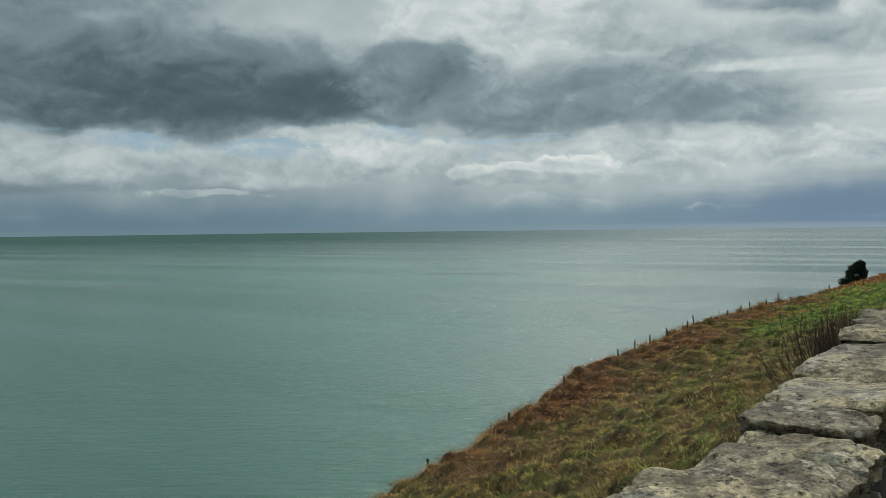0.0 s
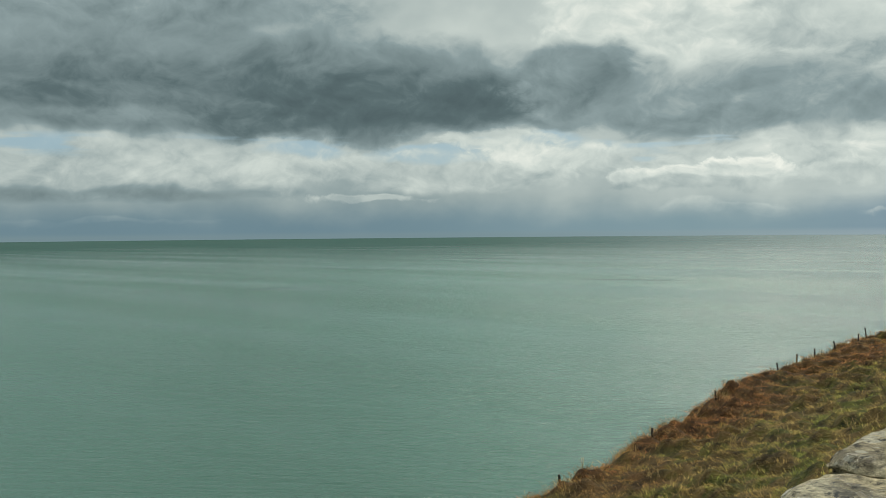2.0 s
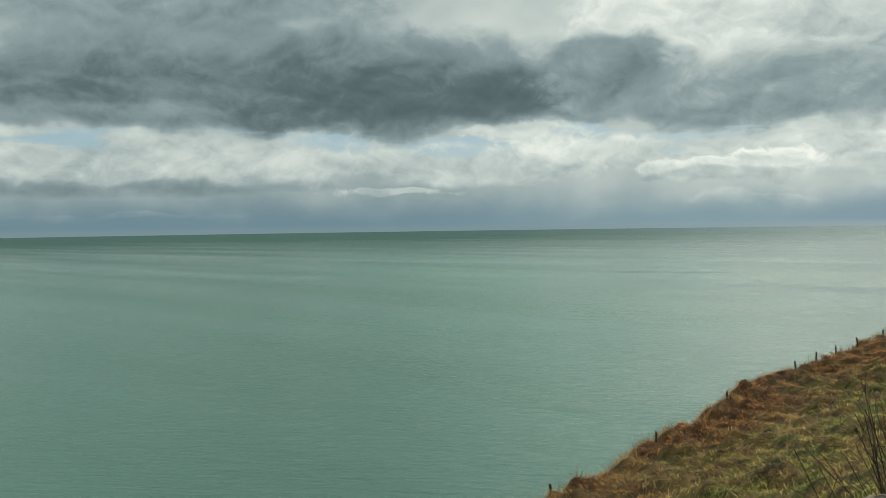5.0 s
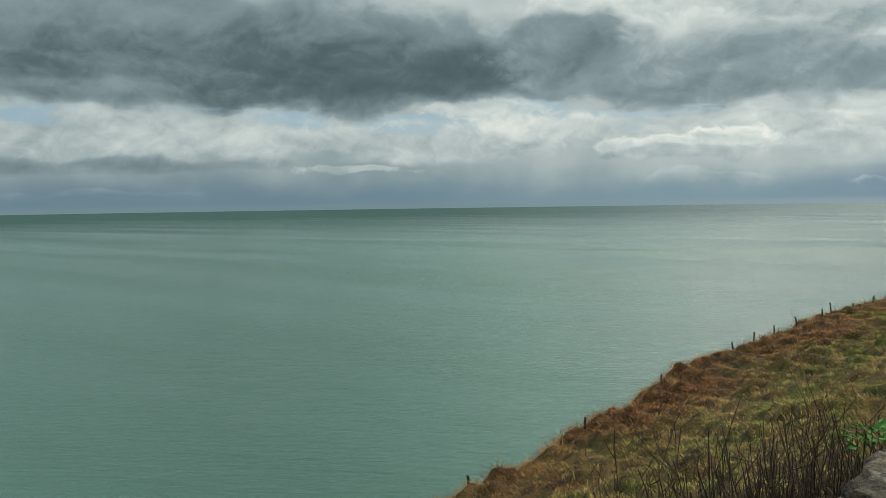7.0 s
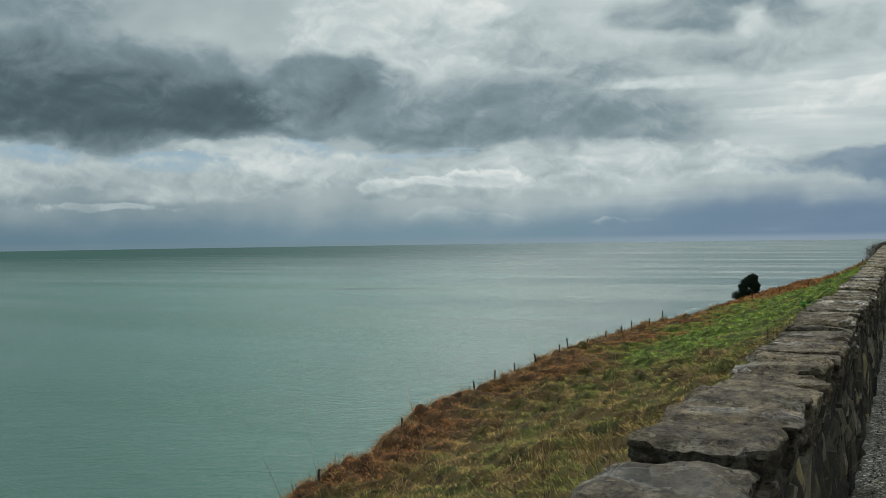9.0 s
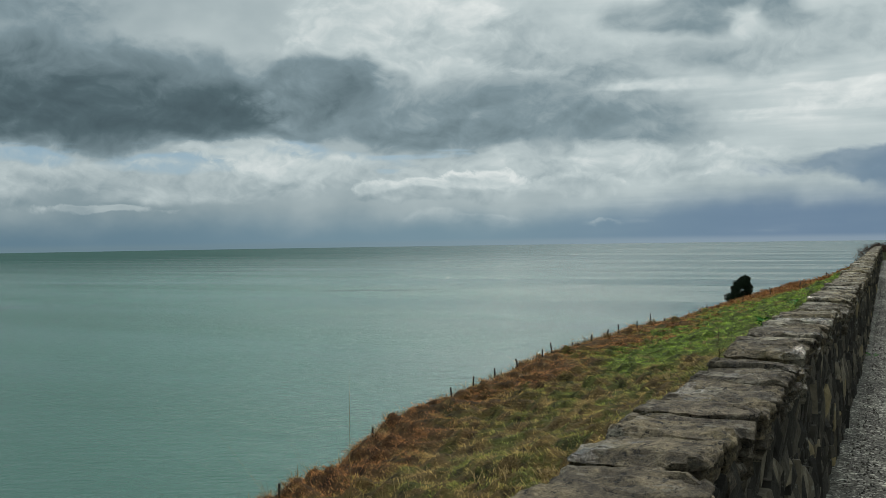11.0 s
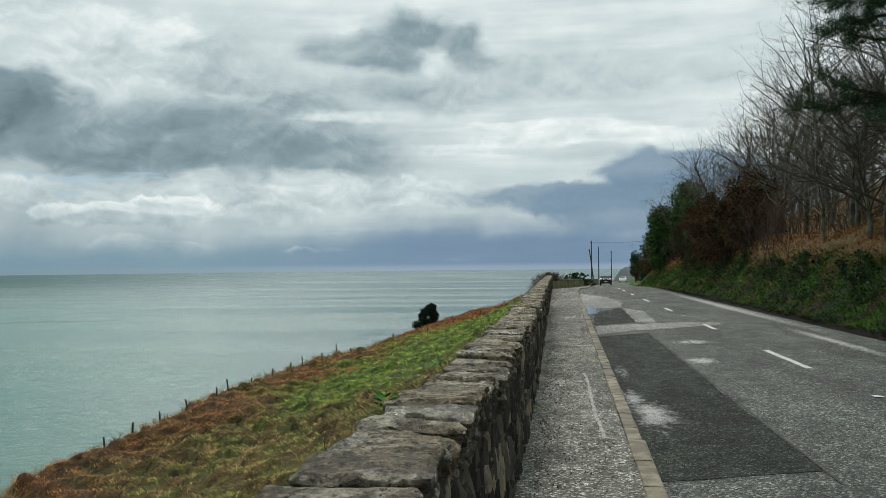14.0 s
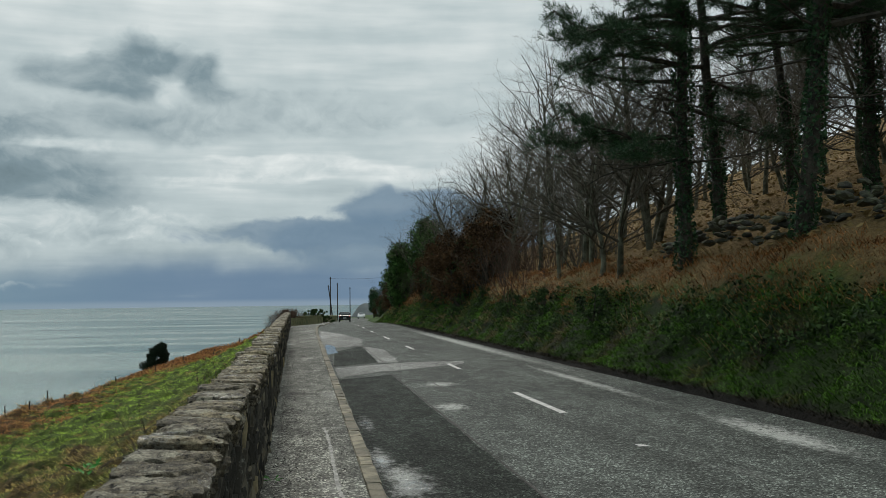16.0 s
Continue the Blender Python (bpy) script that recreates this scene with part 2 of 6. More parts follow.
sun = new("sun", bpy.data.lights.new("sun", "SUN"))
sun.data.energy, sun.data.angle, sun.data.color = 1.8, radians(20), (1.0, 0.94, 0.84)
sa, se = radians(SUN_AZ), radians(SUN_EL)
sun.matrix_world = look((0, 0, 60), (60 * math.sin(sa) * math.cos(se), -60 * math.cos(sa) * math.cos(se), 60 - 60 * math.sin(se)))
# ---- materials ----
def material(name, build, rough=0.8, metal=0.0, spec=0.5):
    """A Principled material; build(tree, object coordinates, principled node) sets colour, relief and gloss."""
    m = bpy.data.materials.new(name)
    m.use_nodes = True
    t = m.node_tree
    p = t.nodes["Principled BSDF"]
    p.inputs["Roughness"].default_value, p.inputs["Metallic"].default_value = rough, metal
    p.inputs["Specular IOR Level"].default_value = spec
    g = t.nodes.new("ShaderNodeNewGeometry")
    build(t, g.outputs["Position"], p)
    return m


def relief(t, p, height, strength, distance):
    b = t.nodes.new("ShaderNodeBump")
    b.inputs["Strength"].default_value, b.inputs["Distance"].default_value = strength, distance
    sock(t, b.inputs["Height"], height)
    t.links.new(b.outputs[0], p.inputs["Normal"])


def stretch(t, vec, sx, sy, sz):
    return vmth(t, "MULTIPLY", vec, (sx, sy, sz))


def island(t):
    return t.nodes.new("ShaderNodeNewGeometry").outputs["Random Per Island"]


def obj_random(t):
    return t.nodes.new("ShaderNodeObjectInfo").outputs["Random"]


def two_tone(a, b, scale, grain=40.0, bump=0.3, dist=0.01, per=None, spread=0.35):
    """Two colours in patches, a fine grain over them, and a lighter or darker tone for each piece."""
    def build(t, pos, p):
        f = step(t, noise_tex(t, pos, scale, 5.0), 0.38, 0.62)
        c = mix(t, f, a, b)
        fine = noise_tex(t, pos, grain, 4.0, 0.7)
        c = mix(t, 1.0, c, ramp(t, fine, [(0.25, 0.62), (0.75, 1.3)]), "MULTIPLY")
        if per:
            c = mix(t, 1.0, c, ramp(t, island(t) if per == "island" else obj_random(t), [(0.0, 1 - spread), (1.0, 1 + spread)]), "MULTIPLY")
        t.links.new(c, p.inputs["Base Color"])
        relief(t, p, fine, bump, dist)
    return build


def sea_look(t, pos, p):
    calm = noise_tex(t, stretch(t, pos, 0.0022, 0.0045, 0.0), 1.0, 5.0, 0.6)
    lanes = noise_tex(t, stretch(t, pos, 0.0012, 0.011, 0.0), 1.0, 4.0, 0.55)
    c = mix(t, step(t, calm, 0.35, 0.65), (0.085, 0.20, 0.16), (0.11, 0.255, 0.21))
    off = t.nodes.new("ShaderNodeVectorMath")
    off.operation = "LENGTH"
    t.links.new(pos, off.inputs[0])
    # tone of deeper water far out, with cloud shade put into the colour
    deep_shade = step(t, mth(t, "ADD", off.outputs["Value"], mth(t, "MULTIPLY", lanes, 700.0)), 500.0, 2600.0)
    c = mix(t, mth(t, "MULTIPLY", deep_shade, 0.75), c, (0.035, 0.10, 0.088))
    # slicks: long thin lines that lie across the view from the shore
    sp = t.nodes.new("ShaderNodeSeparateXYZ")
    t.links.new(pos, sp.inputs[0])
    turn = mth(t, "ARCTAN2", sp.outputs[0], sp.outputs[1])
    reach = mth(t, "LOGARITHM", off.outputs["Value"], 2.718)
    slick = noise_tex(t, combine(t, mth(t, "MULTIPLY", turn, 5.0), mth(t, "MULTIPLY", reach, 16.0)), 1.0, 5.0, 0.6)
    slick = mth(t, "MULTIPLY", step(t, slick, 0.58, 0.68), step(t, off.outputs["Value"], 350.0, 800.0))
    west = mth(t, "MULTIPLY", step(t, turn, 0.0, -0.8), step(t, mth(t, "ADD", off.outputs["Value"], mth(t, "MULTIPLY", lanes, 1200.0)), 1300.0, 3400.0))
    # cloud shade painted far out: a dull matte colour hides part of the mirrored sky
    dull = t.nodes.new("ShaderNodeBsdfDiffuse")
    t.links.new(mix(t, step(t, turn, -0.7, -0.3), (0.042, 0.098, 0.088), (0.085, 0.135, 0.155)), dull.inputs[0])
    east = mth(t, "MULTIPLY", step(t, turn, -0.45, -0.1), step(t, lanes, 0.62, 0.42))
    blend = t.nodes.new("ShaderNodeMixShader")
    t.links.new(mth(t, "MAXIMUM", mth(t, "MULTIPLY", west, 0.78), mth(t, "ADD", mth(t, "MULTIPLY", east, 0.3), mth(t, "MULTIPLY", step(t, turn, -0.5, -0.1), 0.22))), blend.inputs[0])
    t.links.new(p.outputs[0], blend.inputs[1])
    t.links.new(dull.outputs[0], blend.inputs[2])
    t.links.new(blend.outputs[0], t.nodes["Material Output"].inputs[0])
    # cloud shade to the far left, painted into the base colour as well
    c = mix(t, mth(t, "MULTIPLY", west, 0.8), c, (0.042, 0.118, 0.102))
    # mirrored sky put into the base colour: blue-grey on the right, darker green left
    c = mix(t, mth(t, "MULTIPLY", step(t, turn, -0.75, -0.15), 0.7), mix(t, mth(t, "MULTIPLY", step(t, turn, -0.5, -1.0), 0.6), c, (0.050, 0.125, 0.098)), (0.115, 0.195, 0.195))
    # the darker mirroring of the slicks is also put into the colour
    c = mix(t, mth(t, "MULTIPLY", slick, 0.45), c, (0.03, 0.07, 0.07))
    t.links.new(c, p.inputs["Base Color"])
    along = mth(t, "ADD", mth(t, "MULTIPLY", sp.outputs[0], -0.55), mth(t, "MULTIPLY", sp.outputs[1], 0.83))
    across = mth(t, "ADD", mth(t, "MULTIPLY", sp.outputs[0], 0.83), mth(t, "MULTIPLY", sp.outputs[1], 0.55))
    chop = noise_tex(t, combine(t, mth(t, "MULTIPLY", across, 0.15), mth(t, "MULTIPLY", along, 0.62)), 1.0, 6.0, 0.62)
    swell = noise_tex(t, combine(t, mth(t, "MULTIPLY", across, 0.03), mth(t, "MULTIPLY", along, 0.13)), 1.0, 6.0, 0.6)
    h = mth(t, "ADD", mth(t, "MULTIPLY", swell, 1.1), mth(t, "MULTIPLY", chop, 0.9))
    h = mth(t, "MULTIPLY", h, ramp(t, lanes, [(0.38, 0.55), (0.6, 1.0)]))
    h = mth(t, "MULTIPLY", h, mth(t, "SUBTRACT", 1.0, mth(t, "MULTIPLY", slick, 0.7)))
    relief(t, p, h, 1.0, 1.3)
    t.links.new(ramp(t, lanes, [(0.38, 0.16), (0.6, 0.27)]), p.inputs["Roughness"])
    p.inputs["IOR"].default_value = 1.33


def field_colour(t, pos):
    """Rust bracken by the fence, straw and green between, a lush patch further on, leaf litter under the trees."""
    big = noise_tex(t, pos, 0.16, 4.0, 0.6)
    mid = noise_tex(t, pos, 0.9, 5.0, 0.65)
    fine = noise_tex(t, pos, 14.0, 4.0, 0.7)
    sp = t.nodes.new("ShaderNodeSeparateXYZ")
    t.links.new(pos, sp.inputs[0])
    px, py = sp.outputs[0], sp.outputs[1]
    wav = mth(t, "MULTIPLY", mth(t, "SUBTRACT", big, 0.5), 14.0)
    edge = step(t, mth(t, "ADD", px, wav), -11.5, -16.0)
    far = step(t, mth(t, "ADD", py, wav), 78.0, 88.0)
    edge = mth(t, "MAXIMUM", edge, far)
    lush = step(t, mth(t, "ADD", py, mth(t, "MULTIPLY", wav, 2.0)), 24.0, 42.0)
    green = mix(t, mid, (0.12, 0.15, 0.028), (0.27, 0.27, 0.06))
    green = mix(t, lush, green, mix(t, mid, (0.09, 0.18, 0.018), (0.28, 0.38, 0.055)))
    straw = mix(t, fine, (0.15, 0.10, 0.032), (0.45, 0.31, 0.11))
    dry = step(t, mth(t, "SUBTRACT", mid, mth(t, "MULTIPLY", lush, 0.22)), 0.40, 0.58)
    c = mix(t, dry, green, straw)
    rust = mix(t, fine, (0.10, 0.042, 0.016), (0.32, 0.15, 0.055))
    c = mix(t, mth(t, "MULTIPLY", edge, 0.9), c, rust)
    # shading of folds and tussocks put into the colour by stretched noise
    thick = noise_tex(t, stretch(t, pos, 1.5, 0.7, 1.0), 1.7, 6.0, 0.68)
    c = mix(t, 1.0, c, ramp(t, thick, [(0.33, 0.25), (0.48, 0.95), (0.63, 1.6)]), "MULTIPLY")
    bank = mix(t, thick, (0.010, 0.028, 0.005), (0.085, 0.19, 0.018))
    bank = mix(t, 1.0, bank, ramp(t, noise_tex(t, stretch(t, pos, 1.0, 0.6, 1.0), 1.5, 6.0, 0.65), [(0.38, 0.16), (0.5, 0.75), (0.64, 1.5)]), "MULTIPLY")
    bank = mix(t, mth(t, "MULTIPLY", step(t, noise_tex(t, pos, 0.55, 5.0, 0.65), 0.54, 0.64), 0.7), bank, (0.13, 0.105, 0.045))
    # earth at the bank's foot, blackened in colour for the shade under the overhang
    shaded_soil = mth(t, "MULTIPLY", step(t, px, 6.09, 6.02), step(t, py, 75.0, 55.0))
    bank = mix(t, shaded_soil, bank, mix(t, fine, (0.008, 0.007, 0.005), (0.03, 0.025, 0.018)))
    litter = mix(t, fine, (0.13, 0.085, 0.035), (0.34, 0.23, 0.10))
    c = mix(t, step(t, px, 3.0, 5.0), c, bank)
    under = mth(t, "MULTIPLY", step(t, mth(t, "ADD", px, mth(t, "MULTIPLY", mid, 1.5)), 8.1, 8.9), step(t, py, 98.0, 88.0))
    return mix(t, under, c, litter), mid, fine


def grass_ground(t, pos, p):
    c, mid, fine = field_colour(t, pos)
    sp = t.nodes.new("ShaderNodeSeparateXYZ")
    t.links.new(pos, sp.inputs[0])
    # field thatch darkened in colour for shade between tufts; the wood's is dry litter
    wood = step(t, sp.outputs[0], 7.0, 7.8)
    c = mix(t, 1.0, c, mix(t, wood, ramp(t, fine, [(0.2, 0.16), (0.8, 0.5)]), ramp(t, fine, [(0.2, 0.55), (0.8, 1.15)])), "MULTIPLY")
    t.links.new(c, p.inputs["Base Color"])
    relief(t, p, mth(t, "ADD", mid, mth(t, "MULTIPLY", fine, 0.5)), 0.9, 0.2)


def blades(t, pos, p):
    c = field_colour(t, pos)[0]
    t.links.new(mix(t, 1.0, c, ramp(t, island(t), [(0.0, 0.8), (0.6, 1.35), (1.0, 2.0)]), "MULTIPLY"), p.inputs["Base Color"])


def coloured(lo, hi, bump=0.0):
    """Leaves, needles or twigs: each piece between two colours; bump: scale of a noise that darkens and lightens
    patches.
    """
    def build(t, pos, p):
        c = mix(t, island(t), lo, hi)
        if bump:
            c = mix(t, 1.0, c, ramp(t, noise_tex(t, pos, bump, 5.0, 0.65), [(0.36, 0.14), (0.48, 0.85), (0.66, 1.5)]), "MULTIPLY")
        t.links.new(c, p.inputs["Base Color"])
    return build


def wall_stone(t, pos, p):
    """Weathered slab: bedded grain, pale lichen, ochre moss, dark pits and a few wet places."""
    r = obj_random(t)
    bed = noise_tex(t, stretch(t, pos, 1.0, 0.62, 2.4), 13.0, 8.0, 0.72)
    blotch = noise_tex(t, pos, 4.2, 6.0, 0.7)
    pit = noise_tex(t, stretch(t, pos, 1.0, 0.6, 1.2), 36.0, 6.0, 0.75)
    fine = noise_tex(t, pos, 90.0, 4.0, 0.75)
    c = mix(t, step(t, bed, 0.36, 0.62), (0.10, 0.088, 0.068), (0.39, 0.355, 0.275))
    c = mix(t, 1.0, c, ramp(t, r, [(0.0, (0.75, 0.75, 0.78)), (0.5, (1.05, 1.0, 0.93)), (1.0, (1.35, 1.28, 1.12))]), "MULTIPLY")
    c = mix(t, mth(t, "MULTIPLY", step(t, blotch, 0.55, 0.58), 0.85), c, (0.50, 0.48, 0.41))
    moss = step(t, noise_tex(t, pos, 3.1, 6.0, 0.7), 0.59, 0.66)
    c = mix(t, mth(t, "MULTIPLY", moss, 0.55), c, (0.16, 0.135, 0.035))
    stain = step(t, noise_tex(t, pos, 6.0, 6.0, 0.7), 0.52, 0.44)
    c = mix(t, mth(t, "MULTIPLY", stain, 0.5), c, (0.035, 0.030, 0.024))
    c = mix(t, 1.0, c, ramp(t, pit, [(0.38, 0.06), (0.45, 0.95), (0.72, 1.5)]), "MULTIPLY")
    c = mix(t, 1.0, c, ramp(t, fine, [(0.3, 0.5), (0.7, 1.5)]), "MULTIPLY")
    # round crusts of white lichen, thick in some places and missing in others
    crust = t.nodes.new("ShaderNodeTexVoronoi")
    crust.inputs["Scale"].default_value = 26.0
    t.links.new(vmth(t, "ADD", pos, vmth(t, "MULTIPLY", noise_tex(t, pos, 30.0, 4.0, 0.7, 1), (0.03, 0.03, 0.03))), crust.inputs["Vector"])
    spots = mth(t, "MULTIPLY", step(t, crust.outputs["Distance"], 0.36, 0.26), step(t, noise_tex(t, pos, 3.6, 5.0, 0.7), 0.52, 0.60))
    c = mix(t, mth(t, "MULTIPLY", spots, 0.7), c, (0.52, 0.51, 0.45))
    # pale lichen crust at the near end, then a darker stretch, partly lighter again beyond
    sp = t.nodes.new("ShaderNodeSeparateXYZ")
    t.links.new(pos, sp.inputs[0])
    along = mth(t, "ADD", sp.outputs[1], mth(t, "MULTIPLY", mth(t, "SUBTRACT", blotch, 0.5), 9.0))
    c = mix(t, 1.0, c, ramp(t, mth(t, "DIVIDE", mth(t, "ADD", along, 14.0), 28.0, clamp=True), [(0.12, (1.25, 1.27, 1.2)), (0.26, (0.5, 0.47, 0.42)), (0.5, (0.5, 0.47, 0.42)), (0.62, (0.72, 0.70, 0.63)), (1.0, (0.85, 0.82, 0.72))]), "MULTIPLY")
    t.links.new(c, p.inputs["Base Color"])
    wet = step(t, noise_tex(t, pos, 2.0, 5.0, 0.6), 0.58, 0.62)
    t.links.new(mix(t, wet, (0.88, 0.88, 0.88), (0.22, 0.22, 0.22)), p.inputs["Roughness"])
    h = mth(t, "ADD", mth(t, "MULTIPLY", bed, 1.1), mth(t, "ADD", mth(t, "MULTIPLY", pit, 0.9), mth(t, "MULTIPLY", fine, 0.2)))
    relief(t, p, h, 1.0, 0.024)


def face_stone(t, pos, p):
    r = obj_random(t)
    isl = mth(t, "FRACT", mth(t, "ADD", island(t), mth(t, "MULTIPLY", r, 3.7)))
    g = noise_tex(t, stretch(t, pos, 1.0, 3.0, 1.0), 16.0, 5.0, 0.7)
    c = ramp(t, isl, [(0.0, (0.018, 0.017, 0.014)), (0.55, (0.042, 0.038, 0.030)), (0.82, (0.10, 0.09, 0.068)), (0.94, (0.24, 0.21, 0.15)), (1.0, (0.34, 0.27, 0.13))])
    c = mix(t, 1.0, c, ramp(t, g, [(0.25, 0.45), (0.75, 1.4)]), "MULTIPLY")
    c = mix(t, mth(t, "MULTIPLY", step(t, noise_tex(t, pos, 7.0, 4.0, 0.7), 0.62, 0.7), 0.7), c, (0.34, 0.34, 0.29))
    t.links.new(c, p.inputs["Base Color"])
    relief(t, p, g, 0.8, 0.02)


def asphalt(base, wet, grit=1.0, gloss=0.14, pools=(), glare_wear_spots=(), grime=0.0):
    """Stone chips in dark binder, worn in streaks along the road. pools: wet places; the other spots: pale colour for
    wear and for painted wet glare; both as (x, y, half width, half length) in metres."""
    def spots(t, px, py, rag, some):
        total = None
        for x, y, hx, hy in some:
            a = mth(t, "DIVIDE", mth(t, "SUBTRACT", px, x), hx)
            b = mth(t, "DIVIDE", mth(t, "SUBTRACT", py, y), hy)
            d = mth(t, "ADD", mth(t, "SQRT", mth(t, "ADD", mth(t, "MULTIPLY", a, a), mth(t, "MULTIPLY", b, b))), rag)
            m = step(t, d, 1.5, 0.1)
            total = m if total is None else mth(t, "MAXIMUM", total, m)
        return total

    def build(t, pos, p):
        worn = noise_tex(t, stretch(t, pos, 1.0, 0.22, 1.0), 0.8, 6.0, 0.62)
        fine = noise_tex(t, pos, 7.0, 6.0, 0.72)
        vor = t.nodes.new("ShaderNodeTexVoronoi")
        vor.inputs["Scale"].default_value = 64.0
        t.links.new(pos, vor.inputs["Vector"])
        vs = t.nodes.new("ShaderNodeSeparateColor")
        t.links.new(vor.outputs["Color"], vs.inputs[0])
        chip = vs.outputs[0]
        c = mix(t, step(t, worn, 0.3, 0.7), tuple(0.7 * v for v in base), tuple(1.3 * v for v in base))
        c = mix(t, 1.0, c, ramp(t, chip, [(0.0, 0.22), (0.5, 0.75), (0.82, 1.4), (1.0, 4.2)]), "MULTIPLY")
        c = mix(t, 1.0, c, ramp(t, fine, [(0.28, 0.5), (0.5, 1.0), (0.75, 1.45)]), "MULTIPLY")
        if grime:
            c = mix(t, grime, c, mix(t, 1.0, c, ramp(t, noise_tex(t, stretch(t, pos, 1.0, 0.55, 1.0), 2.6, 8.0, 0.72), [(0.40, 0.16), (0.52, 0.9), (0.68, 1.7)]), "MULTIPLY"))
        sp = t.nodes.new("ShaderNodeSeparateXYZ")
        t.links.new(pos, sp.inputs[0])
        rag = mth(t, "MULTIPLY", mth(t, "SUBTRACT", noise_tex(t, stretch(t, pos, 1.0, 0.6, 1.0), 11.0, 7.0, 0.75), 0.5), 3.4)
        damp = mth(t, "MULTIPLY", step(t, noise_tex(t, stretch(t, pos, 1.0, 0.3, 1.0), 0.6, 6.0, 0.65), 0.66 - 0.3 * wet, 0.76), 0.6)
        # pale colour painted for the glare of wet asphalt, and for wear
        if glare_wear_spots:
            c = mix(t, mth(t, "MULTIPLY", spots(t, sp.outputs[0], sp.outputs[1], rag, glare_wear_spots), 0.8), c, mix(t, chip, (0.30, 0.31, 0.29), (0.66, 0.67, 0.63)))
        if pools:
            damp = mth(t, "MAXIMUM", damp, mth(t, "MULTIPLY", spots(t, sp.outputs[0], sp.outputs[1], rag, pools), step(t, fine, 0.40, 0.56)))
        t.links.new(c, p.inputs["Base Color"])
        t.links.new(mix(t, damp, (0.75, 0.75, 0.75), (0.12, 0.12, 0.12)), p.inputs["Roughness"])
        sheen = mth(t, "ADD", mth(t, "MULTIPLY", damp, 0.85), gloss)
        t.links.new(sheen, p.inputs["Specular IOR Level"])
        relief(t, p, mth(t, "MULTIPLY", mth(t, "ADD", chip, mth(t, "MULTIPLY", fine, 1.2)), mth(t, "SUBTRACT", 1.0, mth(t, "MULTIPLY", damp, 0.7))), min(1.0, 0.6 * grit), 0.016)
    return build


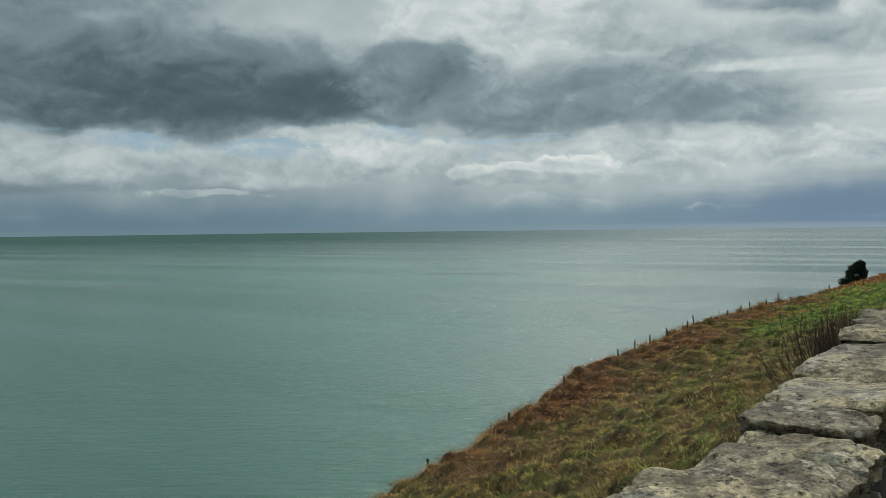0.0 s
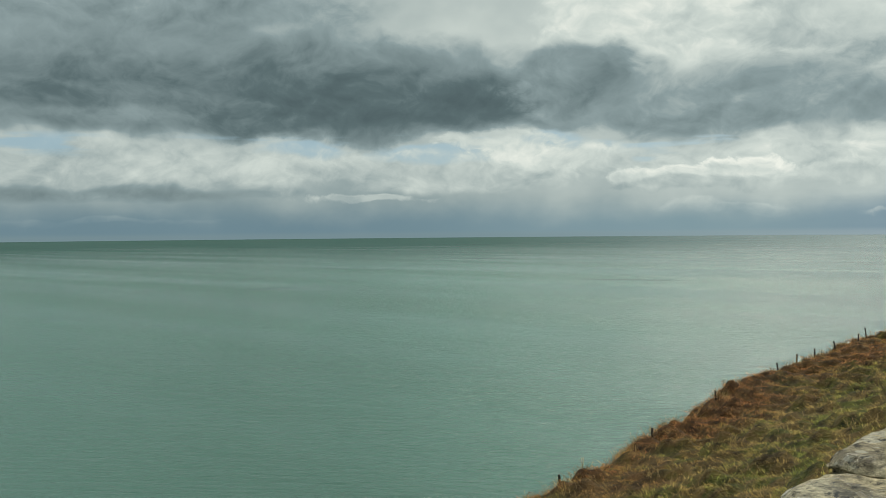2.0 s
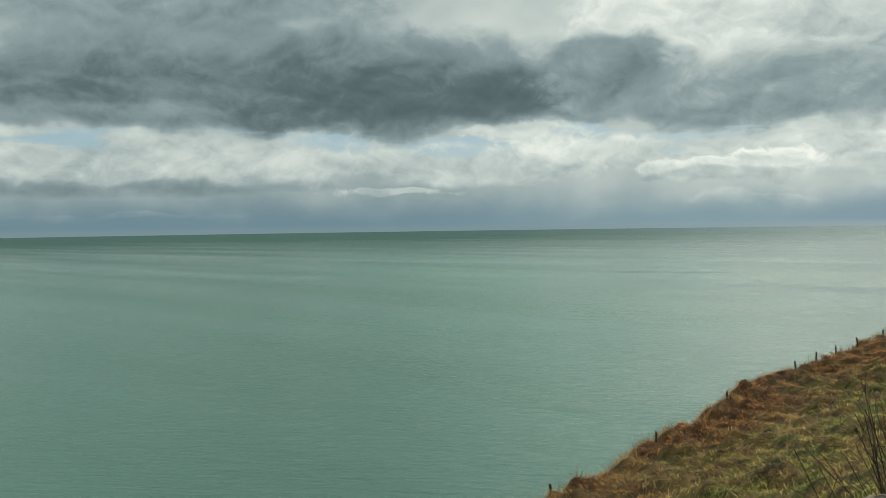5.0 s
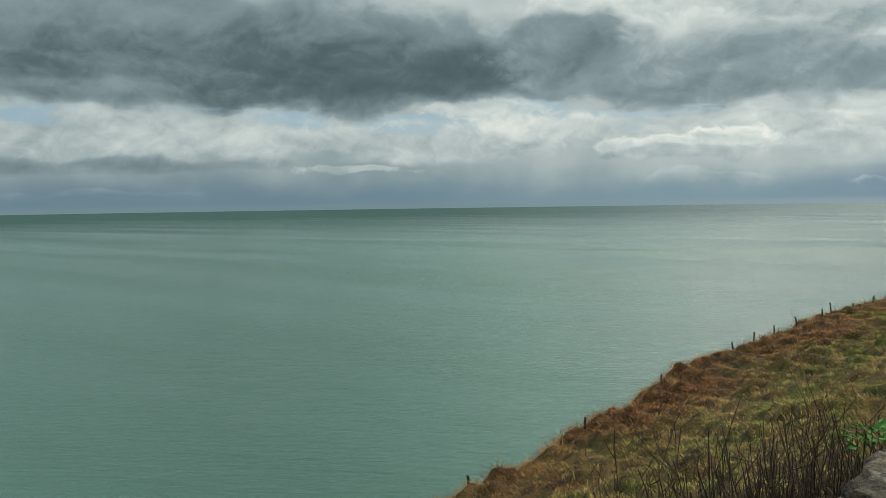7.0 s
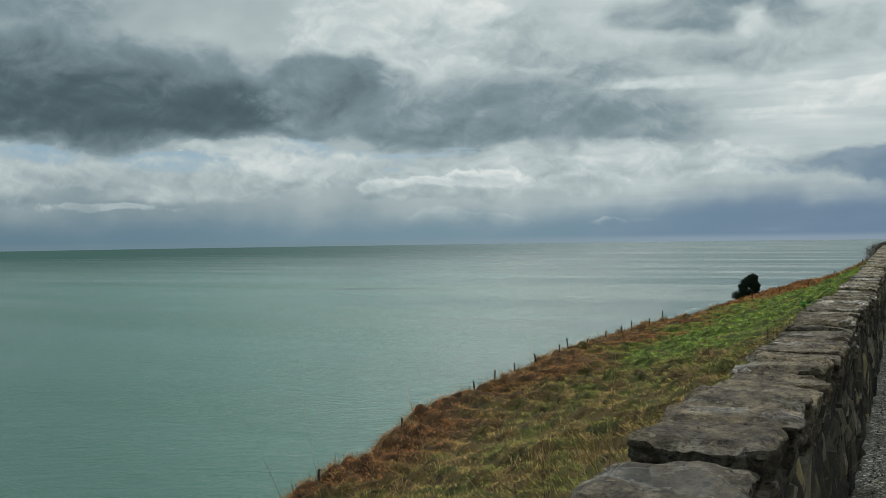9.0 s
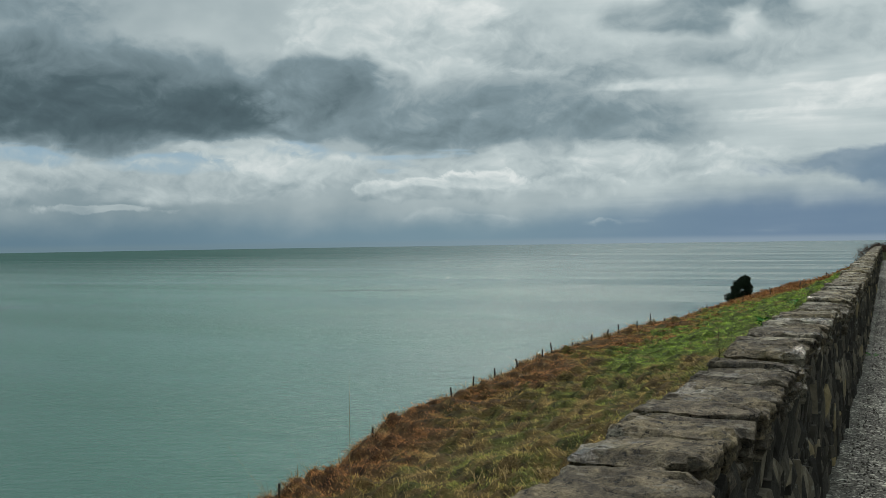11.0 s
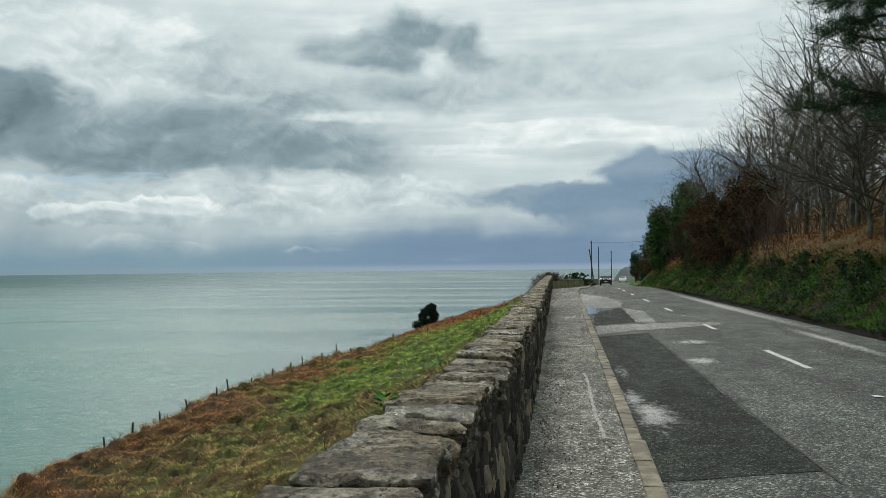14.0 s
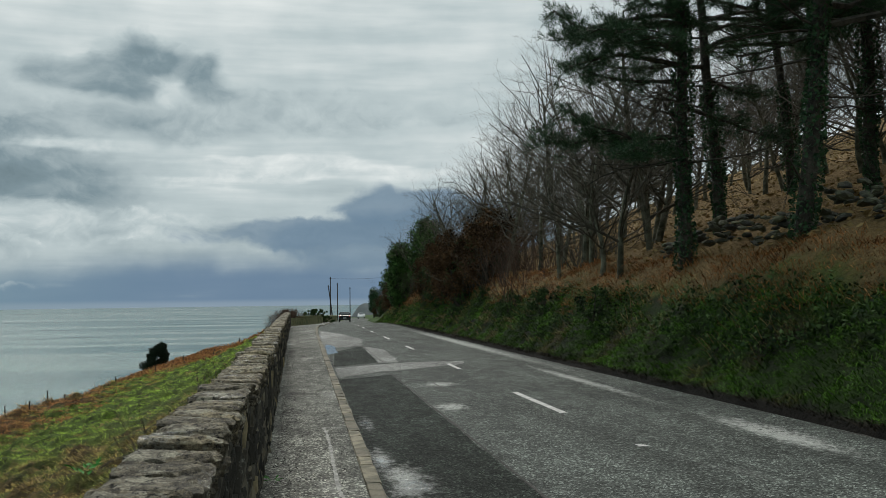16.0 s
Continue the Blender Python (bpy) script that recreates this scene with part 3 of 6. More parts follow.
MAT = {
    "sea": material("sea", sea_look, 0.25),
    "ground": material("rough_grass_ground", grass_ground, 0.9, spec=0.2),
    "road": material("damp_asphalt", asphalt((0.082, 0.092, 0.083), 0.12, 1.2, glare_wear_spots=((5.15, 9.7, 0.2, 1.3), (5.1, 17.0, 0.12, 3.0), (2.2, 13.9, 0.22, 0.45), (2.55, 17.6, 0.28, 0.4), (5.55, 34, 0.22, 12)), pools=((5.2, 9.9, 0.2, 1.0), (1.0, 44, 0.4, 7)), grime=0.35), 0.5),
    # the pale spots by the kerb on the dark strip are painted glare
    "patch": material("dark_asphalt", asphalt((0.033, 0.040, 0.034), 0.0, 2.2, 0.06, glare_wear_spots=((0.93, 8.5, 0.14, 0.7), (0.80, 9.7, 0.07, 0.4)), pools=((0.79, 9.6, 0.12, 0.8), (0.97, 8.3, 0.20, 0.7), (0.83, 12.6, 0.08, 0.6)), grime=0.5), 0.5),
    "pale": material("pale_asphalt", asphalt((0.155, 0.16, 0.15), 0.6, 0.6, 0.3), 0.4),
    "path": material("path_asphalt", asphalt((0.165, 0.168, 0.145), 0.4, 1.2, grime=0.55), 0.5),
    "seam": material("trench_mortar", two_tone((0.20, 0.20, 0.185), (0.36, 0.36, 0.33), 9.0, 70.0), 0.7),
    "moss": material("mossy_far_wall", two_tone((0.09, 0.10, 0.035), (0.21, 0.20, 0.09), 1.2, 12.0, 0.8, 0.05), 0.9),
    "line": material("road_paint", two_tone((0.62, 0.62, 0.60), (0.42, 0.42, 0.40), 9.0, 70.0), 0.6),
    "kerb": material("kerb_stone", two_tone((0.10, 0.091, 0.06), (0.22, 0.195, 0.135), 4.0, 60.0, per="object", spread=0.3), 0.8),
    "bark": material("dark_bark", two_tone((0.03, 0.027, 0.02), (0.075, 0.065, 0.048), 6.0, 30.0, 0.8, 0.02), 0.9),
    "pole": material("weathered_pole", two_tone((0.035, 0.03, 0.025), (0.06, 0.05, 0.04), 2.0), 0.85),
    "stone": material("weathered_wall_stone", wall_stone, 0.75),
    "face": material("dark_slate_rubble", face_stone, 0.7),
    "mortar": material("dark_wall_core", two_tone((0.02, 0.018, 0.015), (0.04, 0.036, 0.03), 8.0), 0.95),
    "blade": material("grass_blades", blades, 0.9, spec=0.08),
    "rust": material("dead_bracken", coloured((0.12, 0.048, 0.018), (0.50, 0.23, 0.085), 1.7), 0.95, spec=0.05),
    "straw": material("dry_straw", coloured((0.17, 0.11, 0.045), (0.42, 0.31, 0.14)), 0.95, spec=0.05),
    "dark_needle": material("dark_foliage", coloured((0.006, 0.013, 0.008), (0.022, 0.042, 0.02)), 0.7, spec=0.15),
    "needle": material("pine_needles", coloured((0.012, 0.036, 0.016), (0.052, 0.115, 0.042)), 0.6, spec=0.3),
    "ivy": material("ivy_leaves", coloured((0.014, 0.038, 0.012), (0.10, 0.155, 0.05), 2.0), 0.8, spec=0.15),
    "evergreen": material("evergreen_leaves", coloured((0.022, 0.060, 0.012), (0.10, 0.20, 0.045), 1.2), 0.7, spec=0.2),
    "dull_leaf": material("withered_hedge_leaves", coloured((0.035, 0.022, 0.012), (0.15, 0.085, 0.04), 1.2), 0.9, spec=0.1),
    "leaf": material("fresh_leaves", coloured((0.02, 0.11, 0.012), (0.06, 0.26, 0.035)), 0.6, spec=0.2),
    "twig": material("bare_twigs", coloured((0.045, 0.039, 0.027), (0.15, 0.13, 0.095)), 0.85),
    "redtwig": material("reddish_scrub", coloured((0.05, 0.028, 0.02), (0.15, 0.09, 0.055)), 0.85),
    "deadstem": material("dead_stems", coloured((0.025, 0.014, 0.010), (0.10, 0.06, 0.04)), 0.85),
    "pale_bark": material("grey_bark", two_tone((0.055, 0.056, 0.034), (0.17, 0.168, 0.115), 3.5, 30.0, 0.7, 0.02), 0.9),
    "rock": material("mossy_field_stone", two_tone((0.05, 0.05, 0.042), (0.095, 0.10, 0.055), 4.0, 25.0, 0.8, 0.03, "object"), 0.85),
    "gravel": material("road_grit", two_tone((0.018, 0.016, 0.013), (0.06, 0.055, 0.047), 30.0, 90.0, per="island", spread=0.6), 0.8),
    "water_film": material("puddle_water", two_tone((0.05, 0.052, 0.055), (0.07, 0.07, 0.07), 2.0, 40.0, 0.25, 0.006), 0.10),
    "car_paint": material("dark_car_paint", two_tone((0.012, 0.013, 0.016), (0.016, 0.017, 0.02), 2.0, 200.0, 0.0), 0.25),
    "car_white": material("white_car_paint", two_tone((0.72, 0.72, 0.72), (0.78, 0.78, 0.78), 2.0, 200.0, 0.0), 0.25),
    "glass": material("car_glass", two_tone((0.10, 0.115, 0.12), (0.14, 0.15, 0.155), 2.0, 200.0, 0.0), 0.05),
    "rubber": material("tyre_rubber", two_tone((0.012, 0.012, 0.012), (0.02, 0.02, 0.02), 9.0), 0.8),
    "red": material("tail_lamp", two_tone((0.30, 0.015, 0.012), (0.35, 0.02, 0.015), 9.0, 200.0, 0.0), 0.3),
    "grey_metal": material("dull_metal", two_tone((0.30, 0.30, 0.30), (0.40, 0.40, 0.39), 6.0), 0.5, 0.8),
    "hill": material("far_headland", two_tone((0.05, 0.07, 0.075), (0.075, 0.09, 0.085), 0.02, 0.2), 0.95),
}


# ---- mesh helpers ----
def mesh_of(name, verts, faces, mat, smooth=False):
    me = bpy.data.meshes.new(name)
    me.from_pydata([tuple(v) for v in verts], [], faces)
    me.materials.append(mat)
    if smooth:
        me.shade_smooth()
    return me


def put(name, verts, faces, mat, parent=None, label="", smooth=False):
    ob = new(name, mesh_of(name, verts, faces, mat, smooth))
    ob.parent = parent
    return tagged(ob, label) if label else ob


def part(name, bm, mat, parent, label=""):
    me = bpy.data.meshes.new(name)
    bm.to_mesh(me)
    bm.free()
    me.materials.append(mat)
    ob = new(name, me)
    ob.parent = parent
    return tagged(ob, label) if label else ob


def block(sx, sy, sz, bevel=0.0, at=(0, 0, 0), segments=1):
    bm = bmesh.new()
    bmesh.ops.create_cube(bm, size=1.0, matrix=Matrix.Translation(at) @ Matrix.Diagonal((sx, sy, sz, 1)))
    if bevel:
        bmesh.ops.bevel(bm, geom=bm.edges[:], offset=bevel, segments=segments, affect="EDGES")
    return bm


# ---- the lie of the land ----
def smooth01(x):
    x = np.clip(x, 0, 1)
    return x * x * (3 - 2 * x)


def bend(y):
    """How far the road has swung to the right."""
    return 4.8 * smooth01((np.asarray(y, float) - 45) / 150) * np.maximum(1, (np.asarray(y, float) - 45) / 100)


def road_z(y):
    y = np.asarray(y, float)
    return 0.07 - 0.006 * y - 0.013 * np.maximum(0, y - 45) * smooth01((y - 45) / 60)


def lumps(x, y, scale, seed=0.0):
    """Smooth uneven ground of about one metre's height, from a few crossed waves."""
    x, y = np.asarray(x, float) / scale + seed, np.asarray(y, float) / scale - seed
    a = np.sin(1.9 * x + 1.3 * np.sin(1.1 * y + 0.7)) * np.cos(2.3 * y + 1.1 * np.sin(1.7 * x))
    b = np.sin(4.1 * x - 2.2 * y + 1.9 * np.sin(0.9 * y)) * np.cos(3.3 * y + 2.7 * x + np.sin(2.1 * x))
    return 0.5 * a + 0.3 * b


def fence_x(y):
    y = np.asarray(y, float)
    return -17.2 + 2.3 * smooth01((27 - y) / 22) + 3.4 * smooth01((y - 42) / 42)


def brow_x(y):
    """Where the field breaks off towards the sea."""
    y = np.asarray(y, float)
    return fence_x(y) - 0.8 - 5.0 * np.exp(-(((y - 24) / 4.5) ** 2)) - 10.0 * smooth01((y - 55) / 75)


def wall_x(y):
    """The middle of the sea wall."""
    y = np.asarray(y, float)
    return -0.505 + 0.095 * smooth01((-5 - y) / 6) - 0.0125 * np.maximum(0, y - 8)


def shoulder_x(y):
    """The sea-side rim of the road bed: the wall, and past its end the second wall."""
    y = np.asarray(y, float)
    f = smooth01((y - 92) / 30)
    return (wall_x(y) - 0.2) * (1 - f) + (bend(y) - 1.0) * f


def swathe(x, y):
    """Long folds in the flattened growth of the field, 1 on the crests and -1 in the furrows."""
    return np.sin(2.9 * x + 4.4 * y + 2.8 * lumps(x, y, 3.6, 2.0) + 1.2 * lumps(x, y, 1.3, 5.0))


def land_z(x, y):
    x, y = np.broadcast_arrays(np.asarray(x, float), np.asarray(y, float))
    zr, q = road_z(y), x - bend(y)
    z = zr + 0.03 * (np.clip(q, -1, 6) - 0.5) - 0.16 + 0.1 * smooth01((0.2 - q) / 0.4)
    # field, falling to the fence and breaking off past it
    s = np.maximum(0, shoulder_x(y) - x)
    field = -0.25 - 6.1 * (1 - np.exp(-s / 9.5)) - 0.055 * np.maximum(0, 30 - y) * s / 15 * smooth01((y + 30) / 30) + 0.35 * np.minimum(zr, 0)
    terrace = swathe(x, y) * (0.6 + lumps(x, y, 5.0, 4.0))
    field = field + (0.20 * lumps(x, y, 3.1) + 0.19 * terrace + 0.42 * np.maximum(0, lumps(x, y, 1.0, 3.0)) + 0.05 * lumps(x, y, 0.37, 1.0)) * smooth01(s / 2)
    drop = np.maximum(0, brow_x(y) - x) + np.maximum(0, y - 146) * 0.6
    past = np.maximum(0, fence_x(y) - x)
    field = field - (0.25 + 0.45 * smooth01((62 - y) / 28)) * past - 1.1 * drop - 0.1 * np.minimum(drop, 6) ** 2
    # the rim of the field by the fence: a dip, a hump past it, and a slow rise
    rim = 0.28 * np.exp(-(((y - 27) / 2.5) ** 2)) - 0.42 * np.exp(-(((y - 22) / 1.7) ** 2)) + 0.18 * smooth01((14 - y) / 6) + 0.35 * smooth01((y - 32) / 12) * (1 - smooth01((y - 55) / 20))
    field = field + rim * np.exp(-(((x - fence_x(y)) / 3.5) ** 2))
    z = np.where(s > 0, field, z)
    # bank and wooded slope
    r = np.maximum(0, q - 5.95)
    tame = 1 - 0.75 * smooth01((y - 92) / 35)
    bank = 0.17 * smooth01(r / 0.10) + (2.02 * smooth01(r / 2.4) + 0.36 * np.maximum(0, r - 1.8)) * tame + (0.25 * lumps(x, y, 2.3, 5.0) + 0.20 * lumps(x, y, 0.9) + 0.08 * lumps(x, y, 0.4, 2.0)) * smooth01(r / 0.8)
    return np.maximum(z + bank, -60)


def grid(xs, ys, fz):
    gx, gy = np.meshgrid(xs, ys)
    gz = fz(gx, gy)
    v = np.stack([gx, gy, gz], -1).reshape(-1, 3)
    n = len(xs)
    i = (np.arange(len(ys) - 1)[:, None] * n + np.arange(n - 1)[None]).ravel()
    return v, np.stack([i, i + 1, i + n + 1, i + n], -1).tolist()


def steps(*spans):
    """Coordinates from (start, end, step) spans laid end to end."""
    return np.unique(np.round(np.concatenate([np.arange(a, b, d) for a, b, d in spans] + [[spans[-1][1]]]), 3))


xs = steps((-60, -24, 2.0), (-24, -1.2, 0.2), (-1.2, 5.9, 0.35), (5.9, 6.3, 0.07), (6.3, 13.0, 0.22), (13, 40, 1.2), (40, 160, 8))
ys = steps((-60, -14, 2.0), (-14, 45, 0.24), (45, 80, 0.45), (80, 170, 1.0), (170, 420, 6))
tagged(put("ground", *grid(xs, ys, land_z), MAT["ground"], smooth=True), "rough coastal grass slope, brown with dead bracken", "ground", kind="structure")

ring = [(4900 * math.cos(a), 4900 * math.sin(a), -38.0) for a in np.linspace(0, 2 * math.pi, 160, endpoint=False)]
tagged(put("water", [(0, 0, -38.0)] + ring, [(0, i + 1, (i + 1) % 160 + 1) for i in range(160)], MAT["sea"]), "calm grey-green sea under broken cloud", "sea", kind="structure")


def strip(x0, x1, y0, y1, lift, dy=0.5, nx=2):
    """A band that follows the road between two offsets from the wall line."""
    ny = max(2, int((y1 - y0) / dy) + 1)
    v = []
    for y in np.linspace(y0, y1, ny):
        for q in np.linspace(x0, x1, nx):
            v.append((q + float(bend(y)), y, float(road_z(y)) + 0.03 * (q - 0.5) + lift))
    return v, [(j * nx + i, j * nx + i + 1, (j + 1) * nx + i + 1, (j + 1) * nx + i) for j in range(ny - 1) for i in range(nx - 1)]


tagged(put("road", *strip(0.66, 5.9, -40, 330, -0.075, 1.0, 8), MAT["road"]), "damp grey asphalt road with worn patches", "road", kind="structure")


def footpath():
    ys_, v, n = np.arange(-40, 140.1, 0.5), [], 5
    for y in ys_:
        x0, x1 = float(wall_x(y)) + 0.1, 0.535 + float(bend(y))
        for f in np.linspace(0, 1, n):
            x = x0 + (x1 - x0) * f
            v.append((x, y, float(road_z(y)) + 0.03 * (x - float(bend(y)) - 0.5)))
    return v, [(j * n + i, j * n + i + 1, (j + 1) * n + i + 1, (j + 1) * n + i) for j in range(len(ys_) - 1) for i in range(n - 1)]


pavement = tagged(put("pavement", *footpath(), MAT["path"]), "narrow grey asphalt footpath beside the wall", "footpath", kind="structure")
# ---- growing things: tubes, blades, leaves ----
class Soup:
    """Collects triangles and quads of many small pieces for one mesh."""

    def __init__(self):
        self.v, self.f, self.n = [], [], 0

    def add(self, verts, faces):
        self.v.append(np.asarray(verts, float).reshape(-1, 3))
        self.f.extend([tuple(i + self.n for i in face) for face in faces])
        self.n += len(self.v[-1])

    def tube(self, path, radii, k=5):
        path = np.asarray(path, float)
        n = len(path)
        way = np.gradient(path, axis=0)
        way /= np.linalg.norm(way, axis=1, keepdims=True) + 1e-9
        up = np.array([0.31, 0.93, 0.2]) if abs(way[0][1]) < 0.8 else np.array([0.9, 0.1, 0.3])
        a = np.cross(way, up)
        a /= np.linalg.norm(a, axis=1, keepdims=True) + 1e-9
        b = np.cross(way, a)
        th = np.linspace(0, 2 * math.pi, k, endpoint=False)
        ring = np.cos(th)[None, :, None] * a[:, None] + np.sin(th)[None, :, None] * b[:, None]
        v = path[:, None] + ring * np.asarray(radii, float)[:, None, None]
        f = [(j * k + i, j * k + (i + 1) % k, (j + 1) * k + (i + 1) % k, (j + 1) * k + i) for j in range(n - 1) for i in range(k)]
        self.add(v.reshape(-1, 3), f + [tuple(range((n - 1) * k, n * k))])

    def mesh(self, name, mat, smooth=False):
        me = bpy.data.meshes.new(name)
        me.from_pydata(np.concatenate(self.v).tolist(), [], self.f)
        me.materials.append(mat)
        if smooth:
            me.shade_smooth()
        return me


def tri_mesh(name, tris, mat):
    """A mesh of loose triangles from an (n, 3, 3) array."""
    tris = np.asarray(tris, float)
    me = bpy.data.meshes.new(name)
    n = len(tris)
    me.vertices.add(3 * n)
    me.vertices.foreach_set("co", tris.reshape(-1))
    me.loops.add(3 * n)
    me.loops.foreach_set("vertex_index", np.arange(3 * n))
    me.polygons.add(n)
    me.polygons.foreach_set("loop_start", np.arange(0, 3 * n, 3))
    me.update(calc_edges=True)
    me.materials.append(mat)
    return me


def quad_mesh(name, quads, mat):
    """A mesh of loose quads from an (n, 4, 3) array."""
    quads = np.asarray(quads, float)
    me = bpy.data.meshes.new(name)
    n = len(quads)
    me.vertices.add(4 * n)
    me.vertices.foreach_set("co", quads.reshape(-1))
    me.loops.add(4 * n)
    me.loops.foreach_set("vertex_index", np.arange(4 * n))
    me.polygons.add(n)
    me.polygons.foreach_set("loop_start", np.arange(0, 4 * n, 4))
    me.update(calc_edges=True)
    me.materials.append(mat)
    return me


def blade_mesh(name, roots, lean, length, width, mat, rng, droop=0.5):
    """Bent blades of grass: one strip of two quads for each root (n, 3), leaning along lean (n, 2)."""
    n = len(roots)
    length = length * rng.uniform(0.55, 1.25, n)
    d = np.concatenate([lean, np.ones((n, 1))], 1)
    d /= np.linalg.norm(d, axis=1, keepdims=True)
    ang = rng.uniform(0, math.pi, n)
    side = np.stack([np.cos(ang), np.sin(ang), 0 * ang], 1) * (width * rng.uniform(0.6, 1.3, n))[:, None]
    mid = roots + d * (0.55 * length)[:, None]
    low = d.copy()
    low[:, 2] -= droop * rng.uniform(0.2, 1.6, n)
    low /= np.linalg.norm(low, axis=1, keepdims=True)
    tip = mid + low * (0.45 * length)[:, None]
    v = np.stack([roots - side, roots + side, mid + 0.75 * side, mid - 0.75 * side, tip], 1).reshape(-1, 3)
    me = bpy.data.meshes.new(name)
    me.vertices.add(5 * n)
    me.vertices.foreach_set("co", v.reshape(-1))
    base = 5 * np.arange(n)[:, None]
    loops = (base + np.array([0, 1, 2, 3, 3, 2, 4])).reshape(-1)
    me.loops.add(7 * n)
    me.loops.foreach_set("vertex_index", loops)
    me.polygons.add(2 * n)
    me.polygons.foreach_set("loop_start", (7 * np.arange(n)[:, None] + np.array([0, 4])).reshape(-1))
    me.update(calc_edges=True)
    me.materials.append(mat)
    return me


def leaf_quads(centres, size, rng, flat=0.0):
    """Small four-cornered leaves with random turns round the given centres."""
    n = len(centres)
    a = rng.normal(size=(n, 3))
    b = rng.normal(size=(n, 3))
    a[:, 2] *= 1 - flat
    b[:, 2] *= 1 - flat
    a /= np.linalg.norm(a, axis=1, keepdims=True)
    b -= (a * b).sum(1, keepdims=True) * a
    b /= np.linalg.norm(b, axis=1, keepdims=True)
    s = (size * rng.uniform(0.6, 1.3, n))[:, None]
    return np.stack([centres - a * s, centres - 0.55 * b * s, centres + a * s, centres + 0.55 * b * s], 1)


def field_spots(rng, n, x0, x1, y0, y1, power=1.0):
    """Random ground points, thicker towards y0."""
    x = rng.uniform(x0, x1, n)
    y = y0 + (y1 - y0) * rng.uniform(0, 1, n) ** power
    return x, y, land_z(x, y)


def stuff(name, me, label, category):
    return tagged(new(name, me), label, category, kind="stuff")


rng = np.random.default_rng(7)


def tufts(n, x0, x1, y0, y1, per, spread, length, width, mat, name, power=1.6, droop=0.5, tilt=(0.0, 0.0), keep=None, mat_down=0.0):
    x, y, z = field_spots(rng, n, x0, x1, y0, y1, power)
    if keep is not None:
        ok = keep(x, y)
        x, y, z = x[ok], y[ok], z[ok]
    n = len(x)
    size = np.repeat(rng.uniform(0.6, 1.4, n), per)
    ox, oy = rng.normal(0, spread, (2, n * per))
    rx, ry = np.repeat(x, per) + ox, np.repeat(y, per) + oy
    roots = np.stack([rx, ry, np.repeat(z, per) - 0.03], 1)
    lean = np.stack([ox, oy], 1) / spread * 0.45 + rng.normal(0, 0.3, (n * per, 2)) + np.array(tilt)
    if mat_down:
        # blades pressed flat in swirls that follow the slope
        way = 2.3 + 1.6 * np.repeat(lumps(x, y, 2.2, 6.0), per) + rng.normal(0, 0.45, n * per)
        lean = lean * 0.5 + mat_down * np.stack([np.cos(way), np.sin(way)], 1)
    # farther blades are drawn broader so that the sward stays closed
    broad = width * (1 + np.clip(ry, 0, 120) / 30)
    return blade_mesh(name, roots, lean, length * size, broad, mat, rng, droop)


on_field = lambda x, y: (x > brow_x(y) - 3.5) & (x < shoulder_x(y) - 0.1)
stuff("field_grass", tufts(46000, -24, -0.6, -6, 95, 9, 0.11, 0.15, 0.0048, MAT["blade"], "field_grass", 1.5, 0.9, (-0.2, 0.0), lambda x, y: on_field(x, y) & (swathe(x, y) > -0.75 + 0.9 * lumps(x, y, 1.0, 3.0)), 1.3), "tussocky rough grass, green and straw coloured", "grass")
stuff("bracken", tufts(24000, -25, -9, -4, 100, 8, 0.15, 0.24, 0.006, MAT["rust"], "bracken", 1.4, 1.3, (-0.2, 0.2),
      lambda x, y: (x > brow_x(y) - 4) & (x < -12.3 + 3 * lumps(x, y, 7.0) + 0.09 * (y - 40)) & (swathe(x, y) > -0.45 + 0.5 * lumps(x, y, 1.3, 8.0)), 2.2), "flattened rust-brown dead bracken on the slope", "bracken")
stuff("mound_bracken", tufts(5000, -24, -2, 78, 146, 7, 0.2, 0.4, 0.010, MAT["rust"], "mound_bracken", 1.0, 1.2, (-0.3, 0.3), on_field, 0.6), "brown dead bracken on the far mound", "bracken")
stuff("straw_grass", tufts(7000, -20, -0.8, -6, 60, 6, 0.12, 0.36, 0.005, MAT["straw"], "straw_grass", 1.6, 1.2, (-0.2, 0.1), lambda x, y: on_field(x, y) & (lumps(x, y, 4.0, 9.0) > 0.0) & (lumps(x, y, 1.1, 2.0) > 0.0), 1.6), "pale dry grass bent by the wind", "grass")
stuff("wall_foot_grass", tufts(3600, -2.4, -0.7, -13, 60, 7, 0.07, 0.5, 0.004, MAT["blade"], "wall_foot_grass", 1.4, 0.4, (0, 0), on_field), "long grass along the foot of the wall", "grass")
stuff("wall_foot_straw", tufts(200, -1.35, -0.8, -4.2, -1.0, 6, 0.06, 1.15, 0.003, MAT["straw"], "wall_foot_straw", 1.0, 0.5, (0, 0), on_field), "tall dry grass stems behind the wall", "grass")
stuff("fence_grass", tufts(4200, -20, -12, 2, 95, 6, 0.12, 0.42, 0.005, MAT["straw"], "fence_grass", 1.2, 0.7, (-0.2, 0.2), lambda x, y: np.abs(x - fence_x(y) + 0.4) < 0.7), "tall dry grass along the fence line", "grass")

